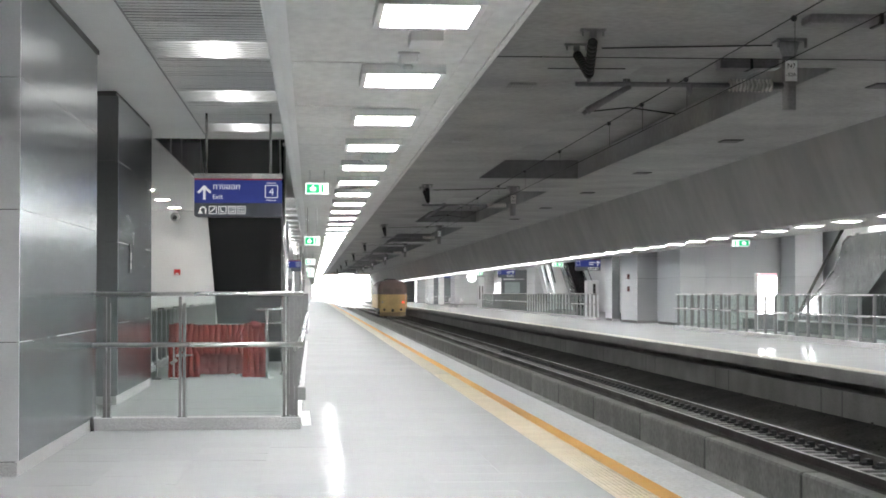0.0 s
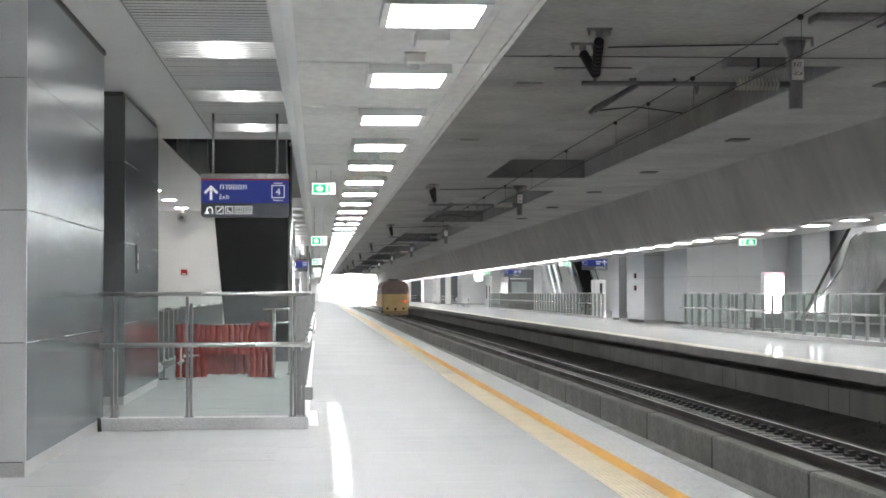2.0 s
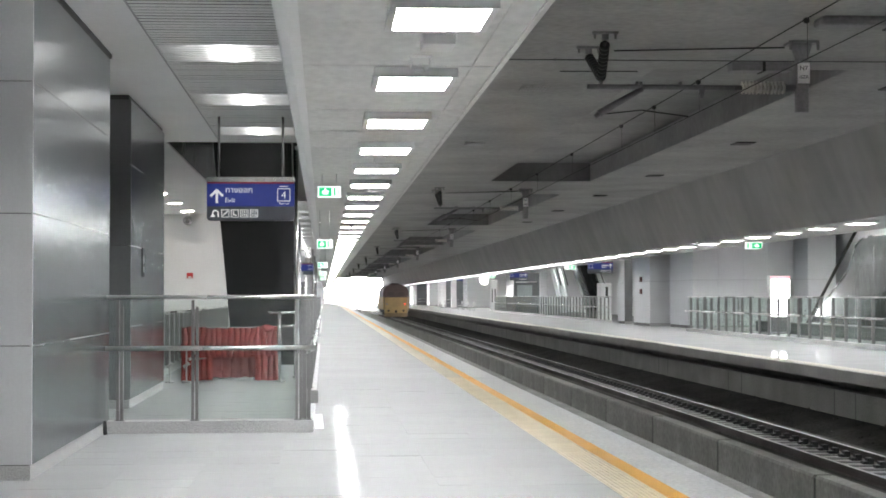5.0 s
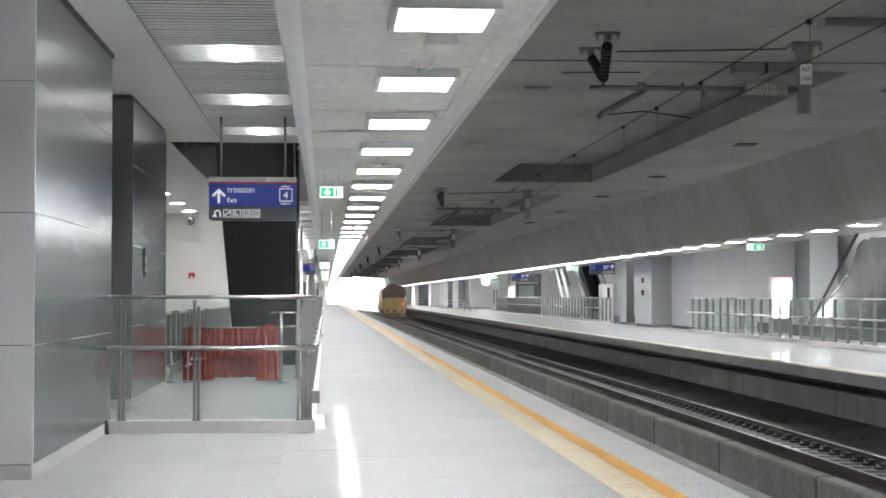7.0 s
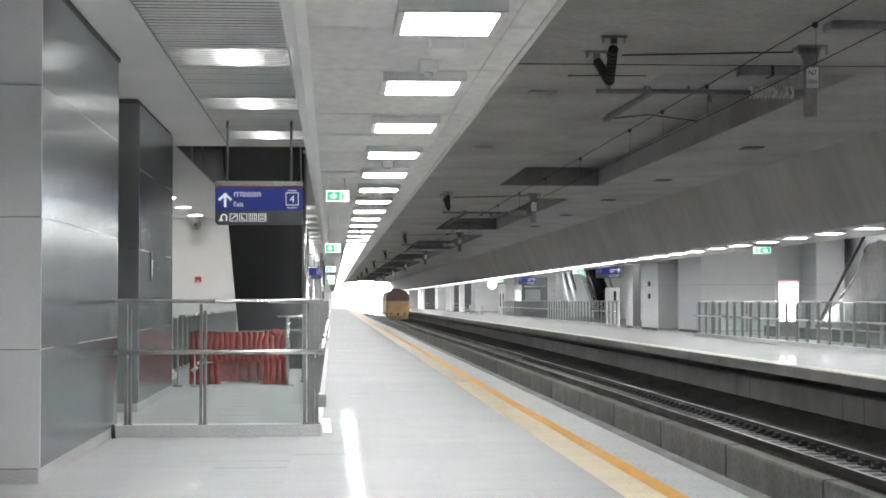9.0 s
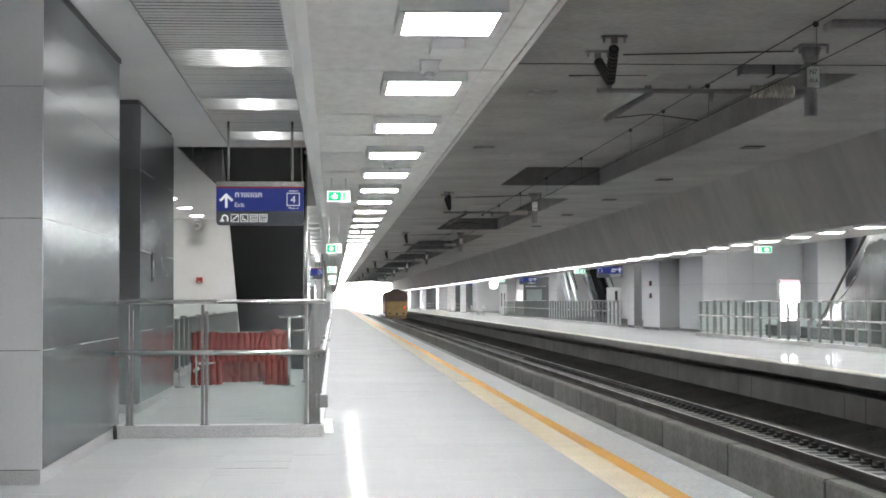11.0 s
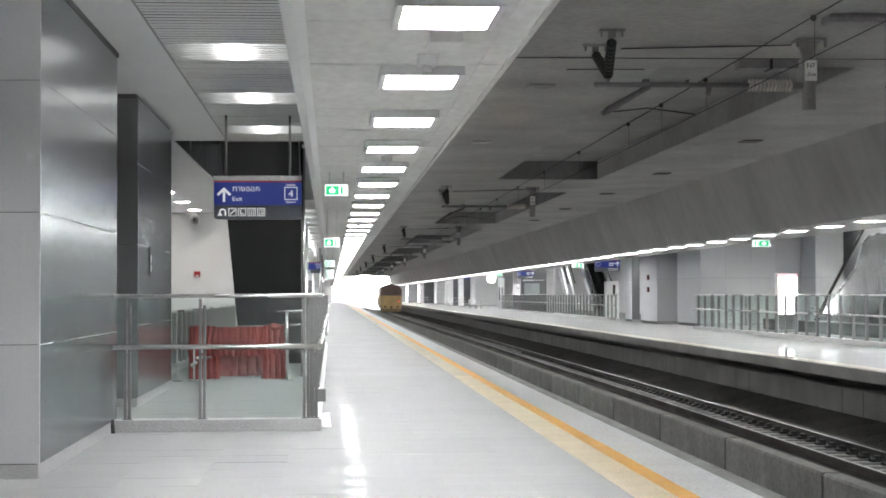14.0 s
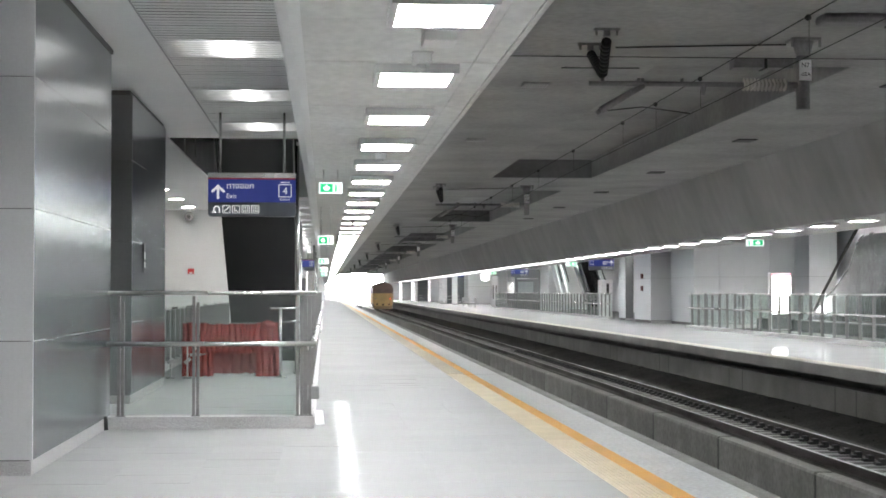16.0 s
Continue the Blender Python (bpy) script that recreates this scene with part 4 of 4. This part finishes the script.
def slab_vent(x, y, w, d, slats_n):
    t = thing("ceiling_vent", "small dark vent grille in the concrete slab", "vent", (x, y, ZC), group="vents in the slab")
    part("frame", bx(-w / 2, w / 2, -d / 2, d / 2, -.02, 0), M_DARK if slats_n == 0 else M_CONC_D, t)
    for k in range(slats_n):
        part("slat", bx(-w / 2 + w * k / slats_n + .01, -w / 2 + w * (k + .6) / slats_n, -d / 2 + .02, d / 2 - .02, -.035, -.02), M_STEEL_D, t)
    if slats_n == 0:
        part("grille", bx(-w / 2 + .03, w / 2 - .03, -d / 2 + .03, d / 2 - .03, -.028, -.02), M_JOINT, t)


slab_vent(3.32, 26.66, .42, .5, 9)
slab_vent(3.25, 36.5, .42, .5, 9)
for y in (26.3, 36.2, 46.1, 55.4, 65.5, 75.5):
    slab_vent(9.08, y, .42, .6, 0)
# ---- the opposite platform ----
balustrade("glass balustrade along the opposite platform", (14.62, 26.0), (14.62, 67.5), 1.2, (-1, 0), group="opposite balustrades", rail_z=.82, top_z=1.38)
balustrade("long glass balustrade further along the opposite platform", (15.3, 90.0), (15.3, 152.0), 1.3, (-1, 0), group="opposite balustrades", rail_z=.82, top_z=1.38)
balustrade("glass balustrade across the opposite stair well", (14.72, 67.6), (18.7, 67.6), 1.2, (0, -1), group="opposite balustrades", rail_z=.82, top_z=1.38)
balustrade("glass balustrade round the opposite well", (18.9, 30.0), (18.9, 67.4), 2.4, (1, 0), group="opposite balustrades", rail_z=.82, top_z=1.38)
blk = clad_block("clad column block with brushed steel faces", 15.3, 16.45, 79.0, 83.2, 4.25, M_PANEL_F, M_PANEL_B, joints=(2.11, 3.16))
for z in (1.63, 2.22):
    part("alarm_box", bx(15.22, 15.3, 80.9, 81.2, z - .12, z + .12, .01), M_ALARM, blk, "dark red alarm box")
clad_block("wide clad wall block with satin metal panels", 15.95, 20.4, 72.6, 77.5, 4.25, M_PANEL_F, M_PANEL_B, joints=(2.11,), cols_x=4)
clad_block("clad pier with brushed steel faces", 20.4, 21.6, 70.4, 72.5, 4.25, M_PANEL_F, M_PANEL_B, joints=(2.11,))
clad_block("tall grey clad block beside the escalator", 21.2, 21.98, 60.0, 66.0, 4.25, M_PANEL_F, M_PANEL_F, joints=(2.11,))
clad_block("slim clad pier at the head of the balustrade", 15.35, 15.75, 86.0, 88.0, 4.25, M_PANEL_D, M_PANEL_B, joints=(2.11,))
clad_block("grey clad block far along the opposite platform", 15.8, 16.7, 119.5, 124.0, 4.25, M_PANEL_F, M_PANEL_F, joints=(2.11,))
clad_block("grey clad block beside the clock", 16.9, 19.6, 200.0, 206.0, 4.25, M_PANEL_F, M_PANEL_F, joints=(2.11,))
clad_block("clad block towards the far mouth", 14.9, 16.2, 240.0, 246.0, 4.25, M_PANEL_F, M_PANEL_F, joints=(2.11,))
clad_block("clad block at the far mouth", 14.0, 21.0, 268.0, 276.0, 4.25, M_PANEL_F, M_PANEL_F, joints=(2.11,), cols_x=4)
clad_block("clad block near the far mouth", 13.2, 14.3, 292.0, 300.0, 4.25, M_PANEL_F, M_PANEL_F, joints=(2.11,))

t = thing("display_panel", "brightly lit white display panel with a pink top", "display panel")
part("cabinet", bx(16.52, 17.30, 62.0, 62.4, 0.06, 2.16, .02), M_WHITE, t)
part("face", bx(16.57, 17.25, 61.985, 62.0, 0.66, 2.02), M_ADVERT, t, "glowing white face")
part("header", bx(16.55, 17.27, 61.98, 61.999, 2.035, 2.14), mat("lit_pink_header", (0.6, 0.25, 0.28), 0.4, emit=(1.0, 0.35, 0.4), glow=0.7), t, "glowing pink header")
part("plinth", bx(16.55, 17.27, 62.03, 62.37, 0, 0.06), M_STEEL_D, t)
part("lower_panel", bx(16.55, 17.27, 61.985, 62.0, 0.08, 0.64), M_PANEL_D, t, "dark blue-grey lower panel")

M_SHEET = mat("polished_steel_sheet", (0.28, 0.295, 0.295), 0.16, 0.85, grain=0.08, scale=3.5, stain=0.3, stain_scale=1.2, bump=1.0, rough_var=0.0, stretch=(1, 0.6, 0.6))
t = thing("escalator", "escalator clad in polished steel with black handrail", "escalator")
flank = [(60.6, 0.0), (60.4, 0.55), (59.5, 1.0), (57.6, 1.62), (56.1, 2.23), (55.45, 2.85), (55.1, 3.12), (54.6, 3.29), (53.6, 3.36), (48.0, 3.36), (48.0, 3.1), (50.9, 2.2), (55.8, 0.0)]
part("flank_panel", ex(flank, 17.6, 17.66, "x"), M_SHEET, t, "polished steel flank panel")
part("soffit", ex([(60.3, 0.05), (59.4, 0.9), (56.0, 2.1), (54.6, 3.2), (48.1, 3.3), (48.1, 3.12), (50.95, 2.25), (55.9, 0.05)], 17.66, 19.2, "x"), M_SHEET, t, "polished steel soffit")
part("flank_panel", ex(flank, 19.2, 19.26, "x"), M_SHEET, t)
# A bead added in place of the highlight along the flank edge.
bm = bmesh.new()
for p, q in zip(flank[1:9], flank[2:10]):
    tube(bm, (17.59, *p), (17.59, *q), .03, 8)
part("edge_highlight", bm, M_STEEL, t, "added steel bead standing for the flank edge highlight")
for x in (17.57, 19.3):
    part("handrail", rod((x, 60.7, 0.45), (x, 53.8, 4.24), .055, 10), M_DARK, t, "black rubber handrail")
for k in range(4):
    part("seam", bx(17.594, 17.6, 49.5 + 1.9 * k, 49.52 + 1.9 * k, max(0.1, 2.75 - 0.45 * 1.9 * k), 1.7 if k > 2 else 3.0), M_STEEL_D, t)
# Low wall added, its dark colour standing for the darkness of the well.
t = thing("well_parapet", "added low dark wall standing for the dark stair well", "parapet")
part("wall", bx(17.34, 17.5, 40.0, 67.3, 0, .40), mat("well_dark_green_grey", (0.06, 0.07, 0.068), 0.5, grain=0.15, scale=12), t)
part("coping", bx(17.32, 17.52, 40.0, 67.3, .40, .44, .008), M_STEEL_D, t)
escalator("escalator rising away with dark steps", 16.3, 17.6, 104.0, 0.0, 114.5, 4.9, M_BLACK, M_SHEET, M_SHEET, 0.5)
escalator("second escalator with polished steel sides", 15.7, 16.2, 112.0, 0.3, 119.0, 4.2, M_PANEL_B, M_PANEL_B, M_PANEL_B, 0.9)
t = thing("service_room", "small dark glazed service room", "room")
part("wall", bx(15.5, 17.7, 138.0, 144.0, 0, 3.3), mat("dark_room_wall", (0.10, 0.105, 0.11), 0.5), t)
part("window", bx(15.75, 17.0, 137.97, 138.0, 1.35, 2.3), mat("pale_room_glass", (0.30, 0.34, 0.335), 0.15), t, "pale grey-green window")
part("side_window", bx(15.47, 15.5, 138.4, 143.6, 1.35, 2.3), mat("pale_side_glass", (0.2, 0.215, 0.215), 0.3), t)
part("window_frame", bx(15.65, 17.35, 137.95, 137.97, 2.5, 2.6), M_STEEL, t)
part("band", bx(15.5, 17.7, 137.96, 138.0, 0.5, 1.3), M_PANEL, t)
t = thing("kiosk", "white boxy kiosk behind the balustrade", "kiosk")
part("body", bx(15.9, 16.55, 97.0, 98.2, 0, 2.15, .03), M_WHITE, t)
part("opening", bx(16.2, 16.35, 96.97, 97.0, 1.3, 1.95), M_DARK, t)
t = thing("clock", "round lit white station clock on a bracket", "clock")
part("dial", rod((13.55, 143.3, 2.75), (13.55, 143.42, 2.75), .36, 28), mat("lit_clock_dial", (0.9, 0.9, 0.9), 0.4, emit=(1, 1, 1), glow=2.5), t, "glowing white dial")
part("case", rod((13.55, 143.43, 2.75), (13.55, 143.5, 2.75), .39, 28), M_STEEL_D, t)
part("bracket", bx(13.5, 13.6, 143.42, 143.5, 3.1, 4.25), M_STEEL_D, t)


t = thing("service_door", "pale grey double door panel behind the balustrade", "door")
part("leaf", bx(16.2, 16.9, 165.0, 165.2, 0, 3.0), M_PANEL_F, t)
for x in (16.34, 16.62):
    part("slot", bx(x, x + .10, 164.97, 165.0, .8, 2.1), M_DARK, t, "dark glazed slot")


def alcove(x0, x1, y, z1):
    """A flat wall with recess shade painted dark, a sign box and a bright jamb."""
    t = thing("alcove", "stair entrance between clad blocks, recess shade painted dark", "entrance")
    part("back_wall", bx(x0, x1, y, y + .3, 0, z1), mat("shaded_alcove_wall", (0.16, 0.17, 0.175), 0.6), t)
    part("jamb", bx(x0 - .35, x0, y - 2.0, y, 0, z1), M_WHITE, t, "white door jamb")
    part("sign_box", bx(x0 + .3, x1 - .5, y - .5, y - .3, z1 - .9, z1 - .2), M_BLUE, t, "blue sign box")
    for k in (0, 1):
        part("rail", rod((x0, y - .5, .55 + .4 * k), (x1, y - .5, .55 + .4 * k), .04, 8), M_STEEL, t)


alcove(14.8, 17.6, 209.0, 4.2)
alcove(14.2, 16.4, 262.0, 4.2)


def bench(x, y):
    t = thing("bench", "low white bench on the opposite platform", "bench", (x, y, 0), group="benches")
    part("seat", bx(0, .5, 0, 1.8, .42, .47, .01), M_WHITE, t)
    part("backrest", bx(.46, .5, 0, 1.8, .55, .9, .01), M_WHITE, t)
    for k in (.15, 1.6):
        for xx in (.03, .42):
            part("leg", bx(xx, xx + .05, k, k + .05, 0, .42), M_STEEL_D, t)
        part("back_post", bx(.465, .495, k, k + .05, .47, .9), M_STEEL_D, t)


for y in (158.0, 165.0, 172.0, 196.0, 205.0):
    bench(13.6, y)
for y, x in ((192.0, 14.4), (203.0, 14.0), (214.0, 14.4)):
    c = thing("steel_column", "pale steel clad column on the opposite platform", "column")
    part("shaft", bx(x, x + .6, y, y + .6, .1, 4.25, .03), M_SOFFIT, c)
    part("base", bx(x - .02, x + .62, y - .02, y + .62, 0, .1), M_STEEL_D, c)

# ---- locomotive ----
loco = thing("locomotive", "yellow and maroon diesel locomotive with lit red tail lamp", "locomotive", (8.15, 171.0, ZR))
W = 1.44
prof = [(-W, .95), (W, .95), (W, 2.95), (W - .08, 3.25), (W - .40, 3.62), (W - .95, 3.80), (-W + .95, 3.80), (-W + .40, 3.62), (-W + .08, 3.25), (-W, 2.95)]
part("body", ex(prof, .12, 17.5), M_MAROON, loco, "dark maroon upper body")
low_p = [(-W - .012, .93), (W + .012, .93), (W + .012, 2.35), (-W - .012, 2.35)]
part("yellow_band", ex(low_p, .06, 17.4), M_YELLOW, loco, "yellow lower body")
part("end_cab", ex([(-W + .06, .95), (W - .06, .95), (W - .06, 2.92), (W - .42, 3.55), (-W + .42, 3.55), (-W + .06, 2.92)], 0.0, .14), M_MAROON, loco)
part("end_band", bx(-W + .04, W - .04, -.02, .06, .93, 2.32), M_YELLOW, loco, "yellow end panel")
# Window colour is lifted towards the body colour for the same haze.
for x in (-.62, .62):
    part("window", bx(x - .36, x + .36, -.015, 0.0, 2.48, 2.92), mat("hazed_cab_window", (0.16, 0.12, 0.11), 0.4), loco, "dark cab window")
part("tail_lamp", rod((1.02, -.06, 1.55), (1.02, -.02, 1.55), .075, 14), M_TAIL, loco, "glowing red tail lamp")
part("marker_lamp", rod((-1.02, -.06, 1.55), (-1.02, -.02, 1.55), .10, 14), M_STEEL_D, loco)
part("roof_box", bx(-.5, .5, 3, 9, 3.77, 3.95, .05), M_ROOFGREY, loco)
part("exhaust", rod((0, 11, 3.7), (0, 11, 4.0), .18, 12), M_ROOFGREY, loco)
part("underframe", bx(-1.25, 1.25, .1, 17.4, .62, .94), M_DARK, loco)
part("buffer_beam", bx(-1.3, 1.3, -.12, .1, .55, .95), M_YELLOW, loco)
part("snow_guard", bx(-1.3, 1.3, -.05, .1, .12, .55), mat("brownish_yellow_skirt", (0.27, 0.20, 0.12), 0.7, stain=0.25, stain_scale=2), loco, "brownish yellow skirt plate")
for x in (-.85, .85):
    part("buffer", rod((x, -.5, .80), (x, -.12, .80), .12, 14), M_DARK, loco)
part("coupler", bx(-.12, .12, -.45, -.1, .6, .85), M_DARK, loco)
for x in (-1.30, 1.30):
    part("grab_rail", rod((x, -.08, 1.0), (x, -.08, 2.5), .02, 8), M_STEEL, loco, "bright steel grab rail")
    part("side_window", bx(min(x, x * 1.055), max(x, x * 1.055), 1.0, 1.7, 2.3, 2.8), M_WINDOW, loco)
    for y in range(4, 16, 2):
        part("side_grille", bx(min(x, x * 1.062), max(x, x * 1.062), y, y + 1.4, 2.3, 2.8), M_STEEL_D, loco)
part("fuel_tank", bx(-1.2, 1.2, 6.8, 10.6, .25, .62, .05), M_DARK, loco)
axles = []
for by in (3.4, 14.0):
    part("bogie_frame", bx(-.75, .75, by - 2.1, by + 2.1, .45, .66), M_DARK, loco)
    for k in (-1.5, 0, 1.5):
        bm = rod((-.62, 0, 0), (.62, 0, 0), .07, 10)
        for s in (-1, 1):
            tube(bm, (s * .50, 0, 0), (s * .62, 0, 0), .45, 24)
            tube(bm, (s * .47, 0, 0), (s * .50, 0, 0), .48, 24)
            for q in range(6):
                a = math.pi * q / 3
                box(bm, s * .63 - .015, s * .63 + .015, .25 * math.cos(a) - .04, .25 * math.cos(a) + .04, .25 * math.sin(a) - .04, .25 * math.sin(a) + .04)
        ax = part("wheelset", bm, M_RAIL, loco, "dark steel wheelset")
        ax.location = (0, by + k, .45)
        axles.append((ax, by + k))

# ---- pieces of the platform floor ----
x = -3.55
cols = []
while x + .603 <= 2.14:
    cols.append(x)
    x += .6325
random.seed(5)
me = mesh_of("tile", bx(0.0003, .6322, 0.0004, .6071, -.0115, 0), M_TILE)
dull = mesh_of("tile", bx(0.0003, .6322, 0.0004, .6071, -.0115, 0), M_DULL)
for i in range(33):
    for x in cols:
        o = piece("tile", me if i < 21 else dull, floor, (x, 9.95 + .6075 * i, 0.0))
        o.rotation_euler = (random.gauss(0, .0016), random.gauss(0, .0012), 0)
edge = cols[-1] + .6325
bm = bmesh.new()
for k in range(8):
    xa = .015 + .038 * k
    box(bm, xa, xa + .022, .006, .294, .0, .004)
box(bm, 0.001, .309, .001, .299, -.0115, 0)
tac = mesh_of("tactile_tile", bm, M_TACTILE)
ora = mesh_of("line_tile", bx(0.0, .1535, .001, .599, -.0115, .0015), M_ORANGE)
brd = mesh_of("border_tile", bx(0.001, .441, .001, .599, -.0115, 0.0), mat("speckled_border_stone", (0.56, 0.565, 0.57), 0.5, grain=0.22, scale=26, stain=0.10, stain_scale=3, spread=0.03))
X_T = 2.15
if edge < X_T:
    part("tile_filler", bx(edge, X_T, 9.95, 30, -.012, -.0003), M_DULL, floor)
for i in range(67):
    piece("tactile_tile", tac, floor, (X_T, 9.95 + .3 * i, 0.0))
for i in range(33):
    piece("line_tile", ora, floor, (X_T + .31, 9.95 + .6 * i, 0.0))
    piece("border_tile", brd, floor, (X_T + .465, 9.95 + .6 * i, 0.0))
bm = bmesh.new()
for k in range(8):
    box(bm, X_T + .015 + .038 * k, X_T + .037 + .038 * k, 30.06, 120, .002, .006)
box(bm, X_T, X_T + .31, 30.05, 352, -.01, .003)
# The far strip is a duller cream than the near tiles.
part("tactile_strip", bm, mat("dull_cream_tile", (0.54, 0.495, 0.40), 0.6, grain=0.06, scale=20, stain=0.12, stain_scale=0.4), floor)
part("line_strip", bx(X_T + .31, X_T + .465, 29.755, 352, -.01, .004), M_ORANGE, floor)
part("border_strip", bx(X_T + .465, 3.058, 29.755, 352, -.01, .0025), brd.materials[0], floor)


def motions():
    ys = [(0, 171.0), (2, 180.0), (4, 188.5), (6.5, 199.5), (9, 211.0), (11.5, 221.5), (14, 231.0), (16, 239.0)]
    walk(loco, [(t, pose(8.15, y, ZR)) for t, y in ys])
    n = 200
    for ax, y in axles:
        rows = []
        for i in range(n + 1):
            t = 16.0 * i / n
            for (ta, ya), (tb, yb) in zip(ys[:-1], ys[1:]):
                if ta <= t <= tb:
                    gone = ya + (yb - ya) * (t - ta) / (tb - ta) - ys[0][1]
                    break
            rows.append((t, pose(0, y, .45, -math.degrees(gone / .45))))
        walk(ax, rows)


motions()
